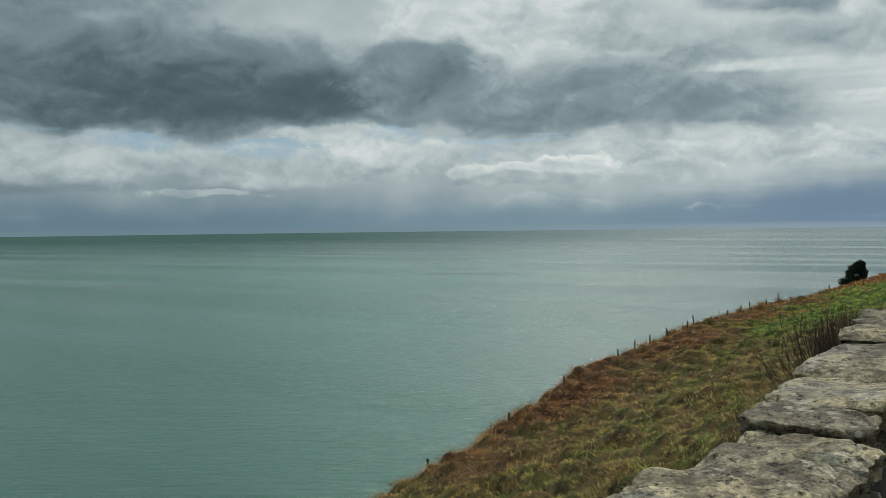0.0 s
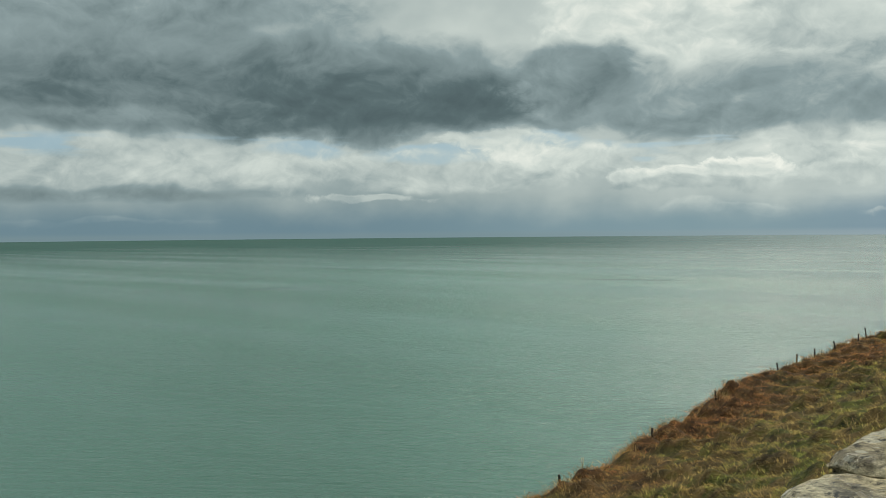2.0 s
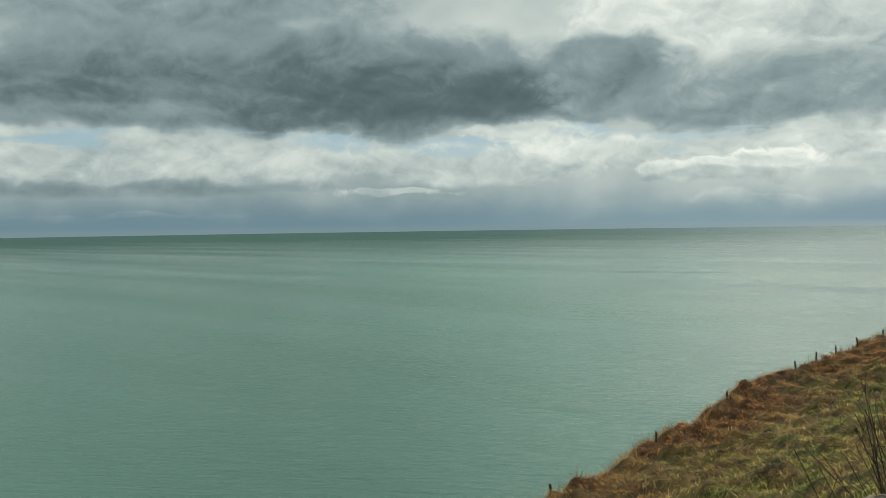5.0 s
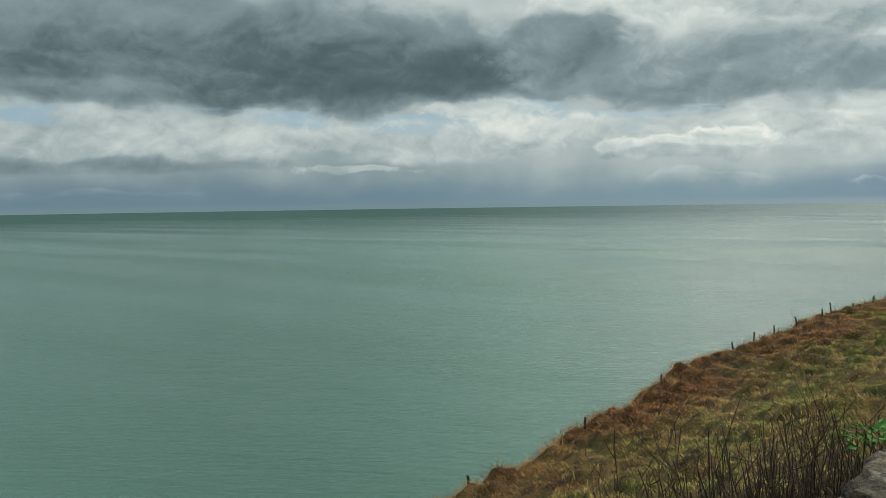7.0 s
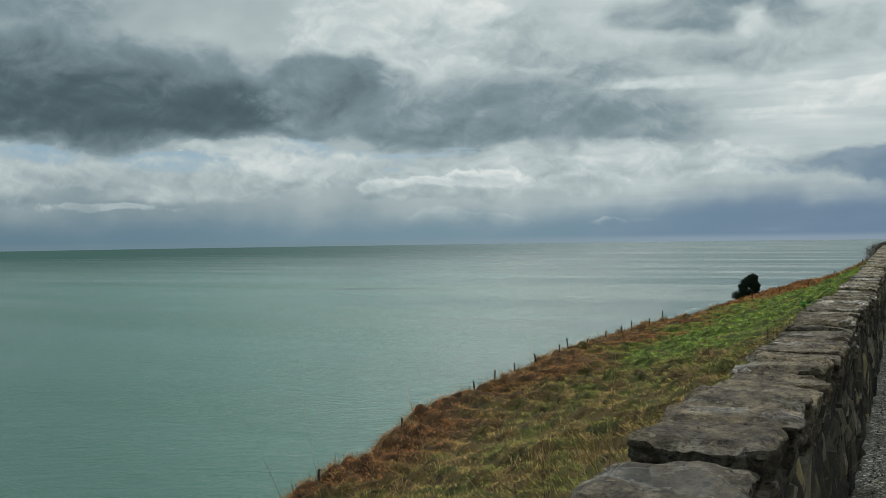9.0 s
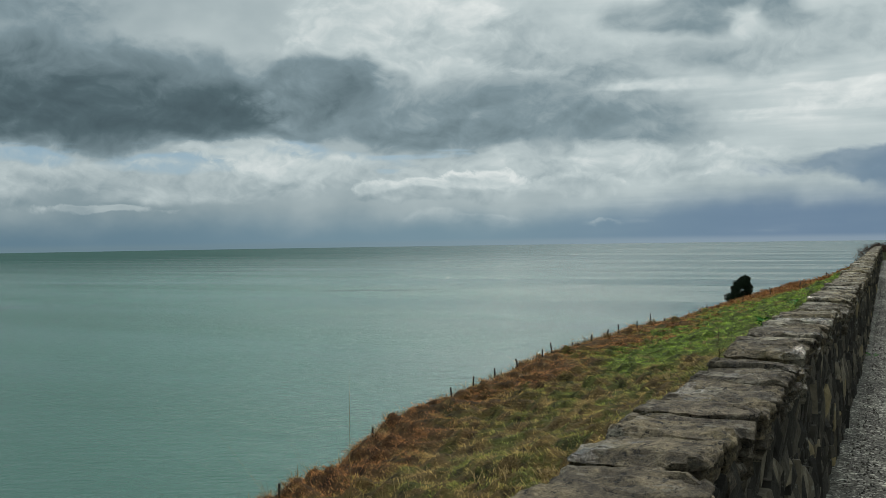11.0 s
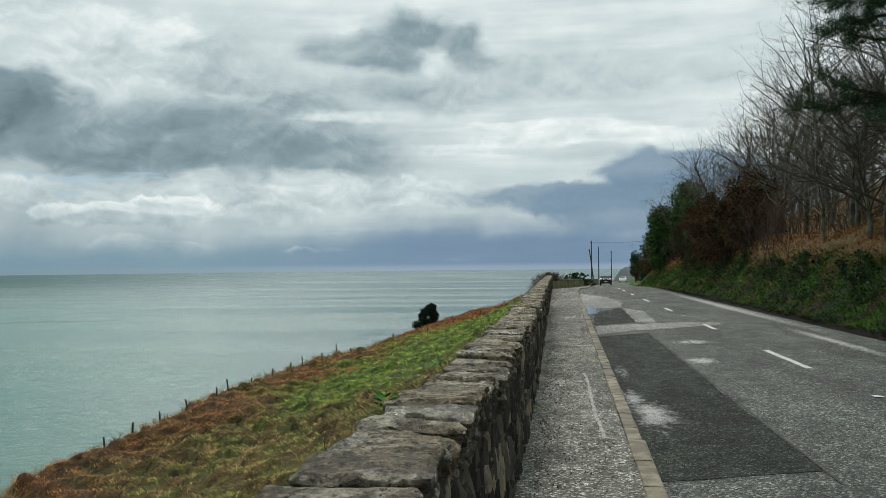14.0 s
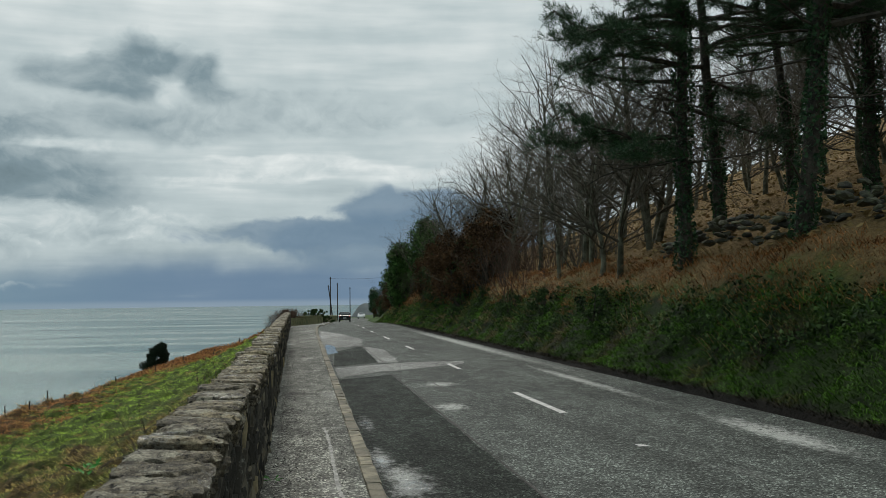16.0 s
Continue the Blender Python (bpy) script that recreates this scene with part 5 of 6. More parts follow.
# ---- cars ----
def car(x, y, turn, paint, label, lamp_mat):
    """A small hatchback: body with cabin, glass, wheels, lamps and bumper."""
    root = tagged(new("car"), label, "car")
    root.empty_display_size = 0.3
    L, W = 4.0, 1.72
    prof = [(-2.0, 0.35), (-2.0, 0.95), (-1.75, 1.05), (-1.35, 1.45), (0.35, 1.48), (1.05, 1.0), (1.85, 0.86), (2.0, 0.6), (2.0, 0.35)]
    bm = bmesh.new()
    rows = []
    for side in (-1, 1):
        rows.append([bm.verts.new((side * W / 2 * (0.80 if z > 1.2 else 1.0), yy, z)) for yy, z in prof])
    n = len(prof)
    for i in range(n):
        bm.faces.new((rows[0][i], rows[0][(i + 1) % n], rows[1][(i + 1) % n], rows[1][i]))
    bm.faces.new(rows[0][::-1])
    bm.faces.new(rows[1])
    bmesh.ops.recalc_face_normals(bm, faces=bm.faces[:])
    bmesh.ops.bevel(bm, geom=bm.edges[:], offset=0.06, segments=2, affect="EDGES")
    body = part("body", bm, MAT[paint], root)
    rear = block(1.18, 0.03, 0.36, 0.01)
    bmesh.ops.rotate(rear, verts=rear.verts[:], matrix=Matrix.Rotation(radians(-45), 3, "X"))
    bmesh.ops.translate(rear, verts=rear.verts[:], vec=(0, -1.58, 1.26))
    part("rear_window", rear, MAT["glass"], body)
    front = block(1.25, 0.03, 0.62, 0.01)
    bmesh.ops.rotate(front, verts=front.verts[:], matrix=Matrix.Rotation(radians(56), 3, "X"))
    bmesh.ops.translate(front, verts=front.verts[:], vec=(0, 0.74, 1.26))
    part("windscreen", front, MAT["glass"], body)
    for s in (-1, 1):
        part("side_window", block(0.03, 1.7, 0.3, 0.01, (s * 0.79, -0.45, 1.2)), MAT["glass"], body)
        part("tail_lamp", block(0.2, 0.05, 0.24, 0.02, (s * 0.72, -2.0, 0.86)), MAT[lamp_mat], root)
        for yy in (-1.28, 1.28):
            bm = bmesh.new()
            bmesh.ops.create_cone(bm, cap_ends=True, segments=20, radius1=0.32, radius2=0.32, depth=0.2, matrix=pose(s * 0.76, yy, 0.32, 0, 90, 0))
            bmesh.ops.bevel(bm, geom=bm.edges[:], offset=0.02, segments=1, affect="EDGES")
            wheel = part("wheel", bm, MAT["rubber"], root)
            bm = bmesh.new()
            bmesh.ops.create_cone(bm, cap_ends=True, segments=16, radius1=0.2, radius2=0.17, depth=0.03, matrix=pose(s * 0.865, yy, 0.32, 0, 90 * s, 0))
            part("rim", bm, MAT["grey_metal"], wheel)
    part("bumper", block(1.66, 0.14, 0.24, 0.04, (0, -2.0, 0.45)), MAT["rubber"], root)
    part("number_plate", block(0.5, 0.02, 0.11, 0.004, (0, -2.08, 0.62)), MAT["car_white"], root)
    root.location, root.rotation_euler = (x, y, float(road_z(y)) + 0.03 * (x - float(bend(y)) - 0.5) - 0.075), (0, 0, radians(turn))
    return root


car(5.75, 138, -2.5, "car_paint", "dark hatchback driving away along the road", "red")
car(14.0, 236, 174, "car_white", "small white car far along the road", "grey_metal")
# ---- road surface: patches, wet places, markings ----
def decal(name, rim, mat, lift, label, wob=0.0, seed=0):
    """A thin ragged-edged layer on the carriageway, its rim given in metres along and across the road."""
    g = np.random.default_rng(seed)
    pts = []
    for (x0, y0), (x1, y1) in zip(rim, rim[1:] + rim[:1]):
        n = max(2, int(math.hypot(x1 - x0, (y1 - y0) * 0.5) / 0.25))
        for i in range(n):
            f = i / n
            pts.append((x0 + (x1 - x0) * f + g.normal(0, wob), y0 + (y1 - y0) * f + g.normal(0, wob * 2.5)))
    bm = bmesh.new()
    vs = [bm.verts.new((x + float(bend(y)), y, float(road_z(y)) + 0.03 * (x - 0.5) - 0.075 + lift)) for x, y in pts]
    face = bm.faces.new(vs)
    bmesh.ops.triangulate(bm, faces=[face])
    bmesh.ops.recalc_face_normals(bm, faces=bm.faces[:])
    ob = part(name, bm, MAT[mat], bpy.data.objects["road"])
    if ob.data.polygons[0].normal.z < 0:
        ob.data.flip_normals()
    return tagged(ob, label) if label else ob


decal("asphalt_patch", [(0.70, 5.3), (1.93, 5.6), (1.91, 9.0), (1.90, 14.2), (1.90, 20.4), (0.72, 19.9)], "patch", 0.004, "dark coarse resurfaced strip beside the kerb", 0.006, 1)
decal("asphalt_patch", [(0.75, 23.9), (1.93, 24.7), (2.04, 33.9), (0.96, 31.0)], "patch", 0.006, "dark repair patch", 0.01, 2)
decal("worn_asphalt", [(0.73, 20.6), (2.52, 21.9), (3.8, 22.5), (4.0, 23.6), (2.6, 24.2), (0.76, 23.4)], "pale", 0.004, "pale worn band across the road", 0.03, 3)
decal("worn_asphalt", [(1.95, 24.6), (2.49, 24.3), (2.6, 31.2), (2.09, 33.8)], "pale", 0.005, "pale worn patch", 0.03, 4)
decal("worn_asphalt", [(0.72, 34.0), (2.06, 34.2), (2.5, 40.4), (1.9, 47), (0.8, 55.5)], "pale", 0.004, "pale damp patch along the kerb", 0.05, 5)
decal("puddle", [(0.72, 29.4), (1.04, 30.2), (1.1, 35.4), (0.77, 36.8)], "water_film", 0.009, "shallow puddle reflecting the sky", 0.03, 6)
for y0, y1 in ((3.1, 6.2), (12.4, 15.4), (21.0, 22.9), (30.1, 32.6), (39.0, 42.0), (48.2, 51.0), (57, 60), (66, 69), (75, 78), (84, 87), (93, 96), (102, 105)):
    decal("centre_line", [(3.47, y0), (3.57, y0), (3.57, y1), (3.47, y1)], "line", 0.006, "worn white painted dash", 0.004, int(y0))
for x, y in ((3.52, 9.4), (3.52, 27.2), (3.52, 45.0)):
    decal("road_stud", [(x - 0.05, y - 0.06), (x + 0.05, y - 0.06), (x + 0.05, y + 0.06), (x - 0.05, y + 0.06)], "line", 0.012, "pale road stud between two dashes", 0.01, int(y))
for x0, y0, x1, y1, w in ((1.945, 5.2, 1.915, 20.4, 0.022), (2.50, 14.5, 2.46, 20.8, 0.014), (0.70, 20.45, 2.5, 21.75, 0.03), (2.06, 24.6, 2.08, 34.0, 0.03)):
    decal("open_joint", [(x0 - w / 2, y0), (x0 + w / 2, y0), (x1 + w / 2, y1), (x1 - w / 2, y1)], "gravel", 0.008, "dark open joint between old and new asphalt", 0.004, int(10 * x0 + y0))
lip = Soup()
for y0, y1, dx in ((-10, 12, 0.0), (12, 30, 0.02), (30, 60, 0.05)):
    ysl = np.linspace(y0, y1, 40)
    lip.tube([(5.86 + dx + 0.04 * math.sin(3 * y), y, float(road_z(y)) + 0.06) for y in ysl], 0.02 + 0.02 * rng.uniform(size=40), 6)
tagged(new("gutter_debris", lip.mesh("gutter_debris", MAT["gravel"])), "dark strip of earth and grit along the road edge", "debris", kind="stuff")

# pale mortar line of a cable trench in the footpath
def path_line(x0, y0, x1, y1, w, seed):
    g = np.random.default_rng(seed)
    v, n = [], max(4, int(math.hypot(x1 - x0, y1 - y0) / 0.15))
    nx, ny = (y1 - y0), -(x1 - x0)
    l = math.hypot(nx, ny)
    for i in range(n + 1):
        f = i / n
        for s in (-1, 1):
            k = s * w * 0.5 * g.uniform(0.5, 1.5) / l
            x, y = x0 + (x1 - x0) * f + nx * k + 0.012 * math.sin(7 * f), y0 + (y1 - y0) * f + ny * k
            v.append((x, y, float(road_z(y)) + 0.03 * (x - 0.5) + 0.004))
    ob = put("trench_seam", v, [(2 * i, 2 * i + 1, 2 * i + 3, 2 * i + 2) for i in range(n)], MAT["seam"], pavement, "pale sealed seam of a trench")
    if ob.data.polygons[0].normal.z < 0:
        ob.data.flip_normals()


path_line(0.26, 11.85, 0.34, 6.7, 0.034, 1)
path_line(0.26, 11.82, 0.47, 11.75, 0.03, 2)
path_line(0.34, 6.72, 0.47, 6.62, 0.03, 3)
path_line(0.36, 7.42, 0.47, 7.4, 0.02, 4)

# loose grit on the footpath and in the gutter
n = 9000
gy_ = -2 + 34 * rng.uniform(0, 1, n) ** 1.4
side = rng.uniform(0, 1, n)
gx_ = np.where(side < 0.55, wall_x(gy_) + 0.24 + np.abs(rng.normal(0, 0.17, n)), np.where(side < 0.8, rng.uniform(-0.2, 0.45, n), 0.72 + np.abs(rng.normal(0, 0.07, n))))
gz_ = road_z(gy_) + 0.03 * (gx_ - 0.5) + np.where(gx_ > 0.66, -0.07, 0.005)
tet = np.array([(1, 0, -0.4), (-0.5, 0.87, -0.4), (-0.5, -0.87, -0.4), (0, 0, 0.7)])
sz = 0.003 + 0.010 * rng.uniform(0, 1, n) ** 3
gv = np.stack([gx_, gy_, gz_], 1)[:, None] + tet[None] * sz[:, None, None] * rng.uniform(0.6, 1.4, (n, 4, 1))
stuff("grit", tri_mesh("grit", gv[:, [[0, 1, 3], [1, 2, 3], [2, 0, 3]]].reshape(-1, 3, 3), MAT["gravel"]), "loose dark grit on the footpath", "grit")

# ---- fence along the brow ----
fence = tagged(new("fence"), "line of weathered wooden posts along the brow", "fence")
g = np.random.default_rng(5)


def fence_post(x, y, h):
    so = Soup()
    so.tube([(0, 0, -0.3), (0, 0, h * 0.5), (g.normal(0, 0.02), g.normal(0, 0.02), h)], [0.045, 0.04, 0.036], 6)
    ob = new("post", so.mesh("post", MAT["pole"]))
    ob.parent, ob.location = fence, (x, y, float(land_z(x, y)))
    ob.rotation_euler = (g.normal(0, 0.10), g.normal(0, 0.12), 0)


for y in (10.2, 17.5, 24.3):
    fence_post(float(fence_x(y)), y, 0.34)
for y in np.arange(30.9, 78, 2.72):
    fence_post(float(fence_x(y)) + g.normal(0, 0.12), y + g.normal(0, 0.25), g.uniform(0.36, 0.6))
for f in np.linspace(0.12, 1, 5):
    fence_post(-13.5 + 10 * f, 79 + 6 * f, 0.7)

# ---- plants by the wall ----
def stalk(x, y, h, lean, label="dry dead forked stalk behind the wall"):
    """A dead flower stem that forks once or twice, with the stubs of withered heads."""
    so = Soup()

    def stem(p, d, length, r, depth):
        pts = [p]
        for i in range(8):
            d = d + g.normal(0, 0.05, 3)
            pts.append(pts[-1] + d / np.linalg.norm(d) * length / 8)
        so.tube(pts, np.linspace(r, r * 0.45, 9), 5)
        so.tube([pts[-1], pts[-1] + np.array([0.002, 0.002, 0.014])], [r * 1.6, r * 0.7], 5)
        for i in range(2 + depth):
            q = pts[g.integers(3, 8)]
            side = d / np.linalg.norm(d) + g.normal(0, 0.42, 3)
            if depth:
                stem(q, side, length * g.uniform(0.12, 0.22), r * 0.62, depth - 1)
            else:
                so.tube([q, q + side / np.linalg.norm(side) * 0.035], [r * 0.6, r * 0.5], 4)

    stem(np.zeros(3), np.array([lean[0], lean[1], h]), h * 0.92, 0.003, 1)
    ob = tagged(new("dead_stalk", so.mesh("dead_stalk", MAT["deadstem"])), label, "plant", "dead stalks by the wall")
    ob.location = (x, y, float(land_z(x, y)))
    return ob


def wall_scrub(seed, x, y, h, w, stems):
    """Thin upright dead stems with short side twigs, rooted behind the wall."""
    gg, so = np.random.default_rng(seed), Soup()
    for k in range(stems):
        p = np.array([gg.normal(0, 0.10), gg.normal(0, w), 0.0])
        d = np.array([gg.normal(0, 0.16), gg.normal(0.05, 0.20), 1.0])
        L, pts = h * gg.uniform(0.72, 1.05), [p]
        for i in range(6):
            d = d + gg.normal(0, 0.07, 3)
            pts.append(pts[-1] + d / np.linalg.norm(d) * L / 6)
        so.tube(pts, np.linspace(0.0042, 0.0018, 7), 4)
        for j in range(7):
            f = gg.uniform(3.0, 6.0)
            q = np.array([np.interp(f, range(7), [v[a] for v in pts]) for a in range(3)])
            e = q + d / np.linalg.norm(d) * 0.06 + gg.normal(0, 0.05, 3)
            so.tube([q, e, e + np.array([0, 0, 0.04]) + gg.normal(0, 0.015, 3)], [0.0018, 0.0014, 0.0009], 3)
    ob = tagged(new("wall_scrub", so.mesh("wall_scrub", MAT["deadstem"])), "dark leafless scrub growing against the wall", "bush", "leafless scrub")
    return stand(ob, x, y)


def leafy_plant(seed, x, y, z, n, size):
    """A low weed: separate pointed leaves round one root."""
    gg = np.random.default_rng(seed)
    root = tagged(new("leafy_plant"), "fresh green leafy weed beside the coping", "plant")
    root.location, root.empty_display_size = (x, y, z), 0.05
    shape = [(0, 0, 0), (0.22, 0.32, 0.05), (0.08, 0.62, 0.10), (0, 1, 0.02), (-0.08, 0.62, 0.10), (-0.22, 0.32, 0.05), (0, 0.45, 0.0)]
    me = mesh_of("leaf", shape, [(0, 1, 6), (1, 2, 6), (2, 3, 6), (3, 4, 6), (4, 5, 6), (5, 0, 6)], MAT["leaf"])
    for k in range(n):
        ob = new("leaf", me)
        ob.parent = root
        a = gg.uniform(0, 6.28)
        u = gg.uniform(0.1, 1)
        ob.location = (0.05 * math.cos(a) * u, 0.11 * math.sin(a) * u, gg.uniform(0, 0.05))
        ob.rotation_euler = (gg.uniform(-0.1, 0.7), gg.uniform(-0.4, 0.4), a - 1.57)
        s = size * gg.uniform(0.6, 1.2)
        ob.scale = (s, s, s)
    return root


# ---- sea wall: core, coping slabs, face of slates set on edge ----
sea_wall = new("wall_sea")
tagged(sea_wall, "low rubble sea wall with rough slab coping", "wall", kind="structure")


def wall_top(y):
    return float(road_z(y)) + 0.99 + 0.02 * math.sin(1.3 * y) + 0.015 * math.sin(3.1 * y + 1)


v, f = [], []
ysw = list(np.arange(-16, 92.1, 1.0))
for y in ysw:
    x, top = float(wall_x(y)), wall_top(y) - 0.11
    v += [(x - 0.14, y, -1.6 + float(road_z(y))), (x + 0.11, y, float(road_z(y)) - 0.1), (x + 0.11, y, top), (x - 0.14, y, top)]
for j in range(len(ysw) - 1):
    f += [tuple(4 * j + k for k in q) for q in ((0, 3, 7, 4), (1, 5, 6, 2), (3, 2, 6, 7))]
e = 4 * (len(ysw) - 1)
f += [(e, e + 3, e + 2, e + 1), (0, 1, 2, 3)]
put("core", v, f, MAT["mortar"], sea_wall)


def far_slab(g):
    """A plainer coping slab for the far part of the wall."""
    nx, ny = 7, 5
    ux, uy = np.linspace(-0.5, 0.5, nx), np.linspace(-0.5, 0.5, ny)
    gx, gy = np.meshgrid(ux, uy)
    rough = lambda n: g.normal(0, 1, n)
    ph = g.uniform(0, 20, 6)
    # the rim wanders in and out, the two ends more than the long sides
    ex = 1 + 0.05 * np.sin(5 * gy + ph[0]) + 0.035 * np.sin(13 * gy + ph[1]) + 0.012 * rough(gx.shape)
    ey = 1 + 0.04 * np.sin(4 * gx + ph[2]) + 0.03 * np.sin(11 * gx + ph[3]) + 0.012 * rough(gx.shape)
    x, y = gx * ex, gy * ey
    # bedding: shelves that break off along wandering lines
    shelf = np.floor(2.2 * (np.sin(3.1 * gy + 1.2 * np.sin(4 * gx + ph[4]) + ph[5]) + 0.35 * np.sin(9 * gx + ph[1]))) * 0.045
    z = 0.45 + shelf + 0.035 * rough(gx.shape) + g.normal(0, 0.10) * gy + g.normal(0, 0.08) * gx
    rim = np.maximum(np.abs(gx), np.abs(gy)) > 0.49
    z = z - rim * (0.05 + 0.06 * np.abs(rough(gx.shape)))
    v = [np.stack([x, y, z], -1).reshape(-1, 3)]
    idx = np.arange(nx * ny).reshape(ny, nx)
    f = [(idx[j, i], idx[j, i + 1], idx[j + 1, i + 1], idx[j + 1, i]) for j in range(ny - 1) for i in range(nx - 1)]
    loop = list(idx[0, :]) + list(idx[1:, -1]) + list(idx[-1, -2::-1]) + list(idx[-2:0:-1, 0])
    n, base = len(loop), v[0][loop]
    last = list(loop)
    for zz, sc in ((0.12, 1.0), (-0.18, 0.97), (-0.5, 0.94)):
        k = sum(len(a) for a in v)
        ring = base * np.array([sc, sc, 0]) * (1 + 0.03 * rough((n, 1))) + np.array([0, 0, zz]) + np.stack([0 * base[:, 0], 0 * base[:, 0], 0.04 * rough(n)], 1)
        v.append(ring)
        now = list(range(k, k + n))
        f += [(last[i], now[i], now[(i + 1) % n], last[(i + 1) % n]) for i in range(n)]
        last = now
    return np.concatenate(v), [tuple(int(a) for a in q) for q in f]


def value_noise(g, nx, ny, cells):
    """Smooth random heights on a grid, about -1 to 1, from a few octaves of cells."""
    out = np.zeros((ny, nx))
    for k, (n, amp) in enumerate(cells):
        c = g.uniform(-1, 1, (n + 2, n + 2))
        u, v = np.linspace(0, n - 0.01, nx) + g.uniform(0, 1), np.linspace(0, n - 0.01, ny) + g.uniform(0, 1)
        i, j = np.floor(u).astype(int).clip(0, n), np.floor(v).astype(int).clip(0, n)
        fu, fv = smooth01(u - i), smooth01(v - j)
        a = c[np.ix_(j, i)] * (1 - fu) + c[np.ix_(j, i + 1)] * fu
        b = c[np.ix_(j + 1, i)] * (1 - fu) + c[np.ix_(j + 1, i + 1)] * fu
        out += amp * (a * (1 - fv[:, None]) + b * fv[:, None])
    return out


def slab(g):
    """One rough coping slab in a unit box: a nearly flat split top whose rim has broken away in thin layers, and stepped, layered sides."""
    nx, ny = 19, 15
    gx, gy = np.meshgrid(np.linspace(-0.5, 0.5, nx), np.linspace(-0.5, 0.5, ny))
    # broken outline: straight stretches with knocked-off corners
    wob = value_noise(g, nx, ny, ((3, 0.05), (7, 0.028), (12, 0.012)))
    wob2 = value_noise(g, nx, ny, ((3, 0.06), (7, 0.035), (12, 0.014)))
    corner = np.maximum(0, np.abs(gx) + np.abs(gy) - 0.86 - g.uniform(-0.08, 0.08))
    x = gx * (1 + 1.2 * wob * np.abs(2 * gx)) - np.sign(gx) * corner * 0.2
    y = gy * (1 + 1.4 * wob2 * np.abs(2 * gy)) - np.sign(gy) * corner * 0.2
    # layers: the split face drops by a thin bed where the rim has flaked
    inward = np.minimum(0.5 - np.abs(gx), 0.5 - np.abs(gy))
    flake = value_noise(g, nx, ny, ((2, 0.16), (5, 0.09), (10, 0.04)))
    z = 0.46 - 0.13 * (inward < 0.06 + flake) - 0.12 * (inward < flake - 0.05)
    z += value_noise(g, nx, ny, ((2, 0.07), (5, 0.05), (9, 0.04), (14, 0.025))) + g.normal(0, 0.08) * gx + g.normal(0, 0.06) * gy
    z -= (inward < 0.01) * (0.03 + 0.04 * np.abs(g.normal(0, 1, gx.shape)))
    v = [np.stack([x, y, z], -1).reshape(-1, 3)]
    idx = np.arange(nx * ny).reshape(ny, nx)
    f = [(idx[j, i], idx[j, i + 1], idx[j + 1, i + 1], idx[j + 1, i]) for j in range(ny - 1) for i in range(nx - 1)]
    loop = list(idx[0, :]) + list(idx[1:, -1]) + list(idx[-1, -2::-1]) + list(idx[-2:0:-1, 0])
    n, base = len(loop), v[0][loop]
    last = list(loop)
    for zz, sc in ((0.16, 1.01), (0.10, 0.955), (-0.14, 0.985), (-0.2, 0.94), (-0.5, 0.92)):
        k = sum(len(a) for a in v)
        ring = base * np.array([sc, sc, 0]) * (1 + 0.014 * g.normal(0, 1, (n, 1))) + np.array([0, 0, zz]) + np.stack([0 * base[:, 0], 0 * base[:, 0], 0.02 * g.normal(0, 1, n)], 1)
        v.append(ring)
        now = list(range(k, k + n))
        f += [(last[i], now[i], now[(i + 1) % n], last[(i + 1) % n]) for i in range(n)]
        last = now
    return np.concatenate(v), [tuple(int(a) for a in q) for q in f]


gw = np.random.default_rng(21)
SLABS = [mesh_of("coping_slab", *slab(gw), MAT["stone"], True) for _ in range(18)]
for me in SLABS:
    me.set_sharp_from_angle(angle=radians(38))
LITE = [mesh_of("far_slab", *far_slab(gw), MAT["stone"]) for _ in range(10)]
far = Soup()
y, k = -15.0, 0
while y < 91.5:
    L = gw.uniform(0.24, 0.50) if y < -3 else gw.uniform(0.10, 0.36)
    w = gw.uniform(0.335, 0.375)
    t = gw.uniform(0.07, 0.115)
    x = float(wall_x(y + L / 2)) + 0.006 + gw.normal(0, 0.010)
    top = wall_top(y + L / 2) + gw.normal(0, 0.009)
    turn = gw.choice([0, math.pi]) + gw.normal(0, 0.05)
    m = Matrix.Translation((x, y + L / 2, top - t / 2)) @ Euler((gw.normal(0, 0.02), gw.normal(0, 0.025), turn)).to_matrix().to_4x4() @ Matrix.Diagonal((w, L * 0.995, t, 1))
    under = Matrix.Translation((x + gw.normal(0, 0.01), y + L / 2 + gw.normal(0, 0.05), top - t - 0.04)) @ Euler((0, 0, gw.normal(0, 0.04))).to_matrix().to_4x4() @ Matrix.Diagonal((w * gw.uniform(0.88, 0.98), L * 0.96, 0.075, 1))
    for mm in (m, under):
        if mm is m and y < 34:
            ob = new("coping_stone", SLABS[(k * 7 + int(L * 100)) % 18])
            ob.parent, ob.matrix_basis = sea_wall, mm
        else:
            me = LITE[k % 10]
            far.add([mm @ p.co for p in me.vertices], [tuple(q.vertices) for q in me.polygons])
        k += 1
    y += L
ob = new("far_coping", far.mesh("far_coping", MAT["stone"]))
ob.parent = sea_wall
tagged(ob, "thin bedding course and the rough slabs further along the wall", kind="stuff")


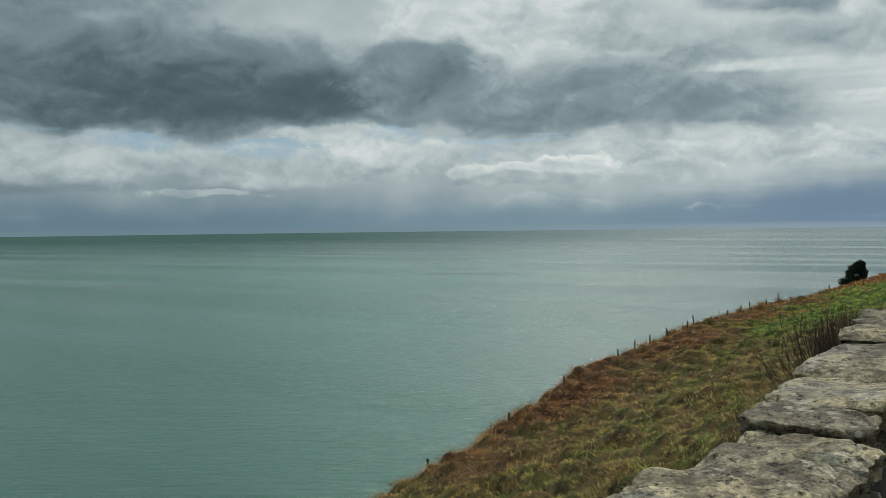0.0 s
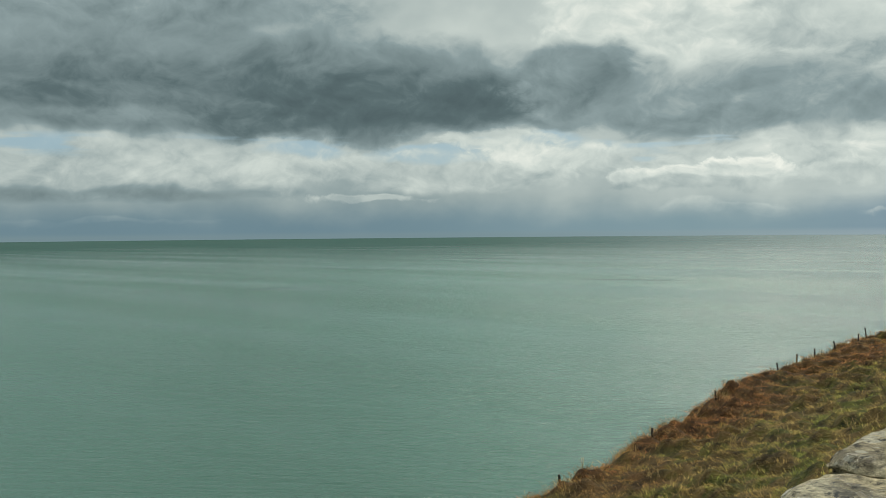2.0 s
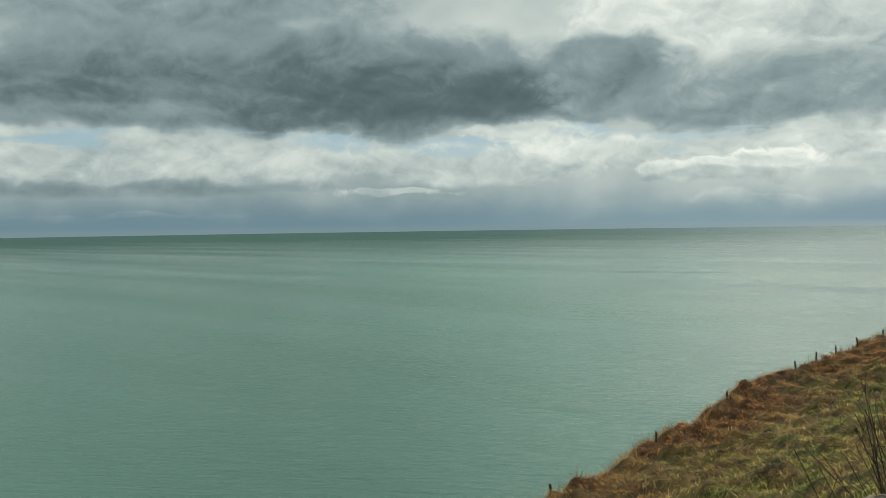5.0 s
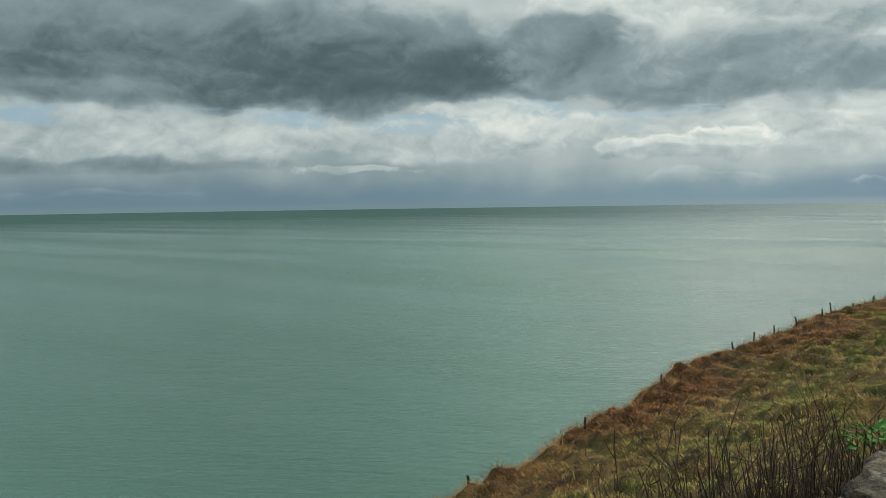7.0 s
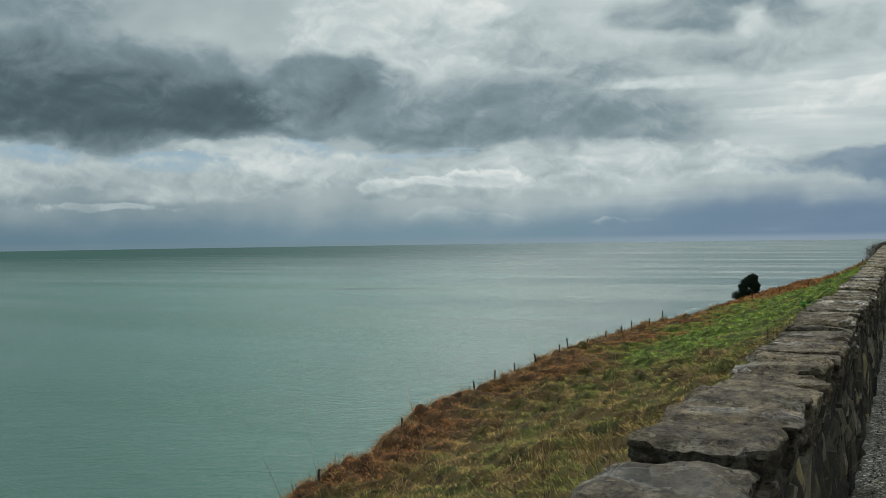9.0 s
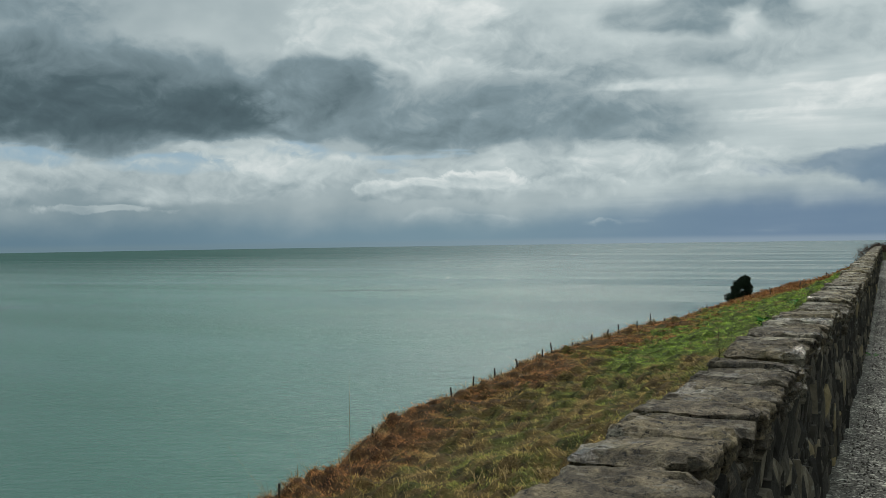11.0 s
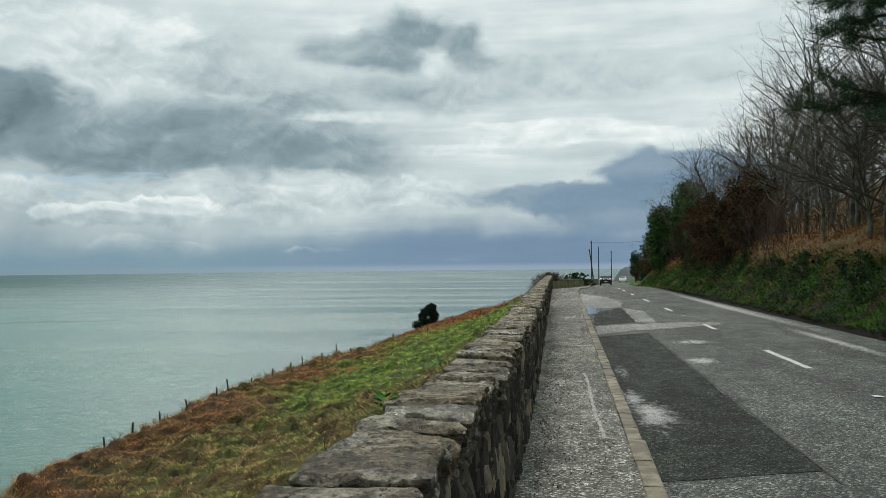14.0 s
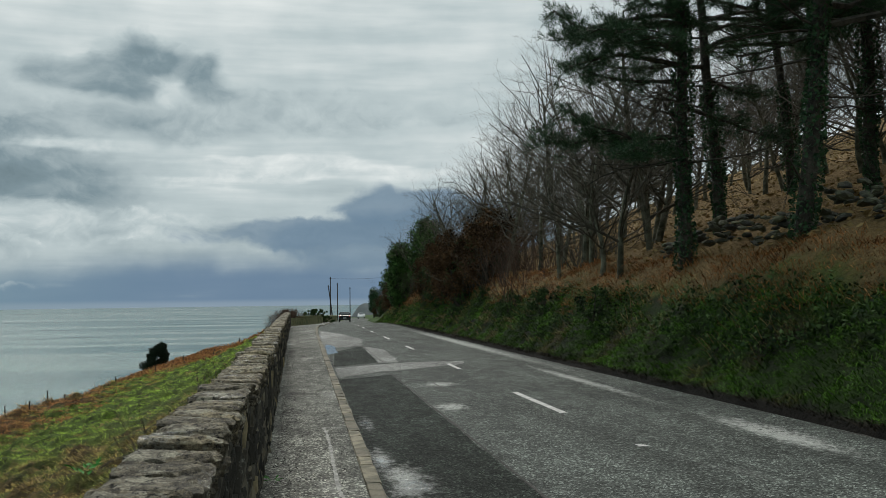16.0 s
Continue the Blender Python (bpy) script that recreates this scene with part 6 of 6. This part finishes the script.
def chip(g):
    """A slate set on edge in the wall face: thin along the wall, tall, with a broken outer edge."""
    o = [(-0.5, -0.5), (0.45, -0.48), (0.5, 0.3), (0.1, 0.5), (-0.48, 0.42)]
    o = [(a + g.normal(0, 0.06), b + g.normal(0, 0.06)) for a, b in o]
    n = len(o)
    v = [(-0.5, a, b) for a, b in o] + [(0.35 + g.normal(0, 0.12), a * 0.95, b * 0.97) for a, b in o] + [(0.5 + g.normal(0, 0.1), g.normal(0, 0.1), g.normal(0, 0.15))]
    return v, [(i, (i + 1) % n, n + (i + 1) % n, n + i) for i in range(n)] + [(n + i, n + (i + 1) % n, 2 * n) for i in range(n)]


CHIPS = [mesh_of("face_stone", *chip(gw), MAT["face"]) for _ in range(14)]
rest, y, count = Soup(), -6.0, 0
while y < 91.5:
    w = gw.uniform(0.035, 0.10)
    z0 = float(road_z(y)) - 0.03 - gw.uniform(0, 0.1)
    while z0 < wall_top(y) - 0.16:
        h = min(gw.uniform(0.09, 0.28), wall_top(y) - 0.07 - z0)
        ww = w * gw.uniform(0.75, 1.25)
        mm = Matrix.Translation((float(wall_x(y)) + 0.112 + gw.normal(0, 0.012), y + gw.normal(0, 0.012), z0 + h / 2)) @ Euler((gw.normal(0, 0.16), 0, gw.normal(0, 0.12))).to_matrix().to_4x4() @ Matrix.Diagonal((0.10, ww * 0.94, h * 0.97, 1))
        me = CHIPS[gw.integers(14)]
        if 0.0 < y < 9.5 and count < 300:
            ob = new("face_stone", me)
            ob.parent, ob.matrix_basis = sea_wall, mm
            count += 1
        else:
            rest.add([mm @ p.co for p in me.vertices], [tuple(q.vertices) for q in me.polygons])
        z0 += h
    y += w
ob = new("face_rubble", rest.mesh("face_rubble", MAT["face"]))
ob.parent = sea_wall
tagged(ob, "dark slates set on edge in the wall face", kind="stuff")

# second, curving wall past the end of the first
wall_far = new("wall_far")
tagged(wall_far, "low mossy stone wall curving along the far bend", "wall", kind="structure")
so = Soup()
pts = []
for y in np.arange(92, 190, 0.8):
    f = float(smooth01((y - 92) / 30))
    pts.append((float(wall_x(92)) * (1 - f) + (float(bend(y)) - 0.8) * f, y))
for (x0, y0), (x1, y1) in zip(pts, pts[1:]):
    me = LITE[gw.integers(10)]
    z = float(road_z(y0))
    for h0, h1, w in ((-0.1, 0.45, 0.40), (0.42, 0.82, 0.38), (0.80, 0.95, 0.46)):
        mm = Matrix.Translation(((x0 + x1) / 2, (y0 + y1) / 2, z + (h0 + h1) / 2)) @ Matrix.Rotation(-math.atan2(x1 - x0, y1 - y0), 4, "Z") @ Matrix.Diagonal((w, 0.9, h1 - h0, 1))
        so.add([mm @ p.co for p in me.vertices], [tuple(q.vertices) for q in me.polygons])
ob = new("wall_stones", so.mesh("wall_stones", MAT["moss"]))
ob.parent = wall_far
tagged(ob, kind="stuff")

# plants that belong to the wall
for x, y, top, lean in ((-1.0, -4.98, 0.98, (0.0, -0.12)), (-1.0, -4.76, 0.94, (0.0, 0.02)), (-1.05, -4.5, 0.95, (0.02, -0.1)), (-1.02, -4.15, 0.85, (0.05, 0.12)), (-1.0, -3.85, 0.8, (0.05, 0.15))):
    stalk(x, y, top - float(land_z(x, y)), lean)
for k, (x, y, top, w, n) in enumerate(((-1.0, -5.72, 0.90, 0.14, 240), (-1.0, -5.42, 0.88, 0.14, 220), (-1.0, -5.0, 0.82, 0.18, 120), (-1.0, -4.6, 0.82, 0.2, 80),
                                       (-1.0, -4.0, 0.78, 0.25, 60), (-1.0, -3.2, 0.7, 0.3, 26), (-1.0, 3.0, 0.8, 0.3, 8), (-1.1, 8.0, 0.8, 0.3, 10), (-1.15, 13.0, 0.85, 0.5, 14))):
    wall_scrub(91 + k, x, y, top - float(land_z(x, y)), w, n)
leafy_plant(1, -0.735, -5.74, float(road_z(-5.7)) + 0.93, 60, 0.034)
leafy_plant(2, -0.70, 3.3, float(road_z(3)) + 0.97, 9, 0.05)
leafy_plant(3, -0.85, 2.7, float(road_z(3)) + 0.86, 16, 0.07)
leafy_plant(4, -0.24, 8.3, float(road_z(8)) - 0.01, 12, 0.06)
stand(scrub(98, 0.8, 0.9, 170, "redtwig", "brown bushy growth over the end of the wall", "wall_end_bush", 5, 2.4), float(wall_x(88)), 88.5, 0, 1, 0.9)
stand(scrub(99, 0.8, 0.6, 50, "redtwig", "dry brown bush beside the wall", "wall_end_bush", 5, 2.0), float(wall_x(70)) - 0.7, 72.0, 0, 1, 0.5)
stand(scrub(100, 0.7, 0.5, 40, "redtwig", "dry brown bush beside the wall", "wall_end_bush", 5, 1.2), float(wall_x(50)) - 0.6, 52.0, 0, 1, 0.4)

# ---- ruined dry-stone wall above the bank ----
ruin = tagged(new("dry_stone_wall"), "tumbled mossy dry-stone wall under the trees", "wall")
gr = np.random.default_rng(33)
ROCKS = []
for _ in range(8):
    bm = bmesh.new()
    bmesh.ops.create_icosphere(bm, subdivisions=1, radius=0.5)
    for q in bm.verts:
        q.co = Vector((q.co.x * 1.1, q.co.y * 1.1, q.co.z)) * (1 + gr.normal(0, 0.14))
    me = bpy.data.meshes.new("stone")
    bm.to_mesh(me)
    bm.free()
    me.materials.append(MAT["rock"])
    ROCKS.append(me)
for k in range(270):
    f = gr.uniform(0, 1)
    y = 22.4 - 15.0 * f
    x = 9.25 + 0.5 * f + gr.normal(0, 0.22)
    h = (0.42 + 0.5 * f) * min(1, 0.3 + 6 * f)
    ob = new("stone", ROCKS[k % 8])
    ob.parent = ruin
    ob.location = (x, y, float(land_z(x, y)) + h * gr.uniform(0, 1) ** 1.3)
    ob.rotation_euler = (gr.uniform(-0.4, 0.4), gr.uniform(-0.4, 0.4), gr.uniform(0, 6))
    s = gr.uniform(0.14, 0.30)
    ob.scale = (s * 1.25, s, s * 0.5)

# ---- kerb stones ----
KERB = []
for _ in range(5):
    bm = block(0.145, 0.97, 0.22, 0.012)
    for q in bm.verts:
        q.co += Vector((gr.normal(0, 0.004), gr.normal(0, 0.004), gr.normal(0, 0.004)))
    me = bpy.data.meshes.new("kerb_stone")
    bm.to_mesh(me)
    bm.free()
    me.materials.append(MAT["kerb"])
    KERB.append(me)
y, k = -3.0, 0
while y < 118:
    L = gr.uniform(0.45, 0.95)
    y, k = y + L, k + 1
    ob = new("kerb_stone", KERB[k % 5])
    ob.scale = (gr.uniform(0.92, 1.06), (L - 0.012) / 0.97, 1)
    ob.parent = pavement
    slope = math.atan2(float(road_z(y + 0.5) - road_z(y - 0.5)), 1.0)
    y -= L / 2
    ob.location = (0.607 + float(bend(y)), y, float(road_z(y)) - 0.107)
    ob.rotation_euler = (slope + gr.normal(0, 0.004), gr.normal(0, 0.01), -math.atan2(float(bend(y + 0.5) - bend(y - 0.5)), 1.0) + gr.normal(0, 0.006))
    y += L / 2
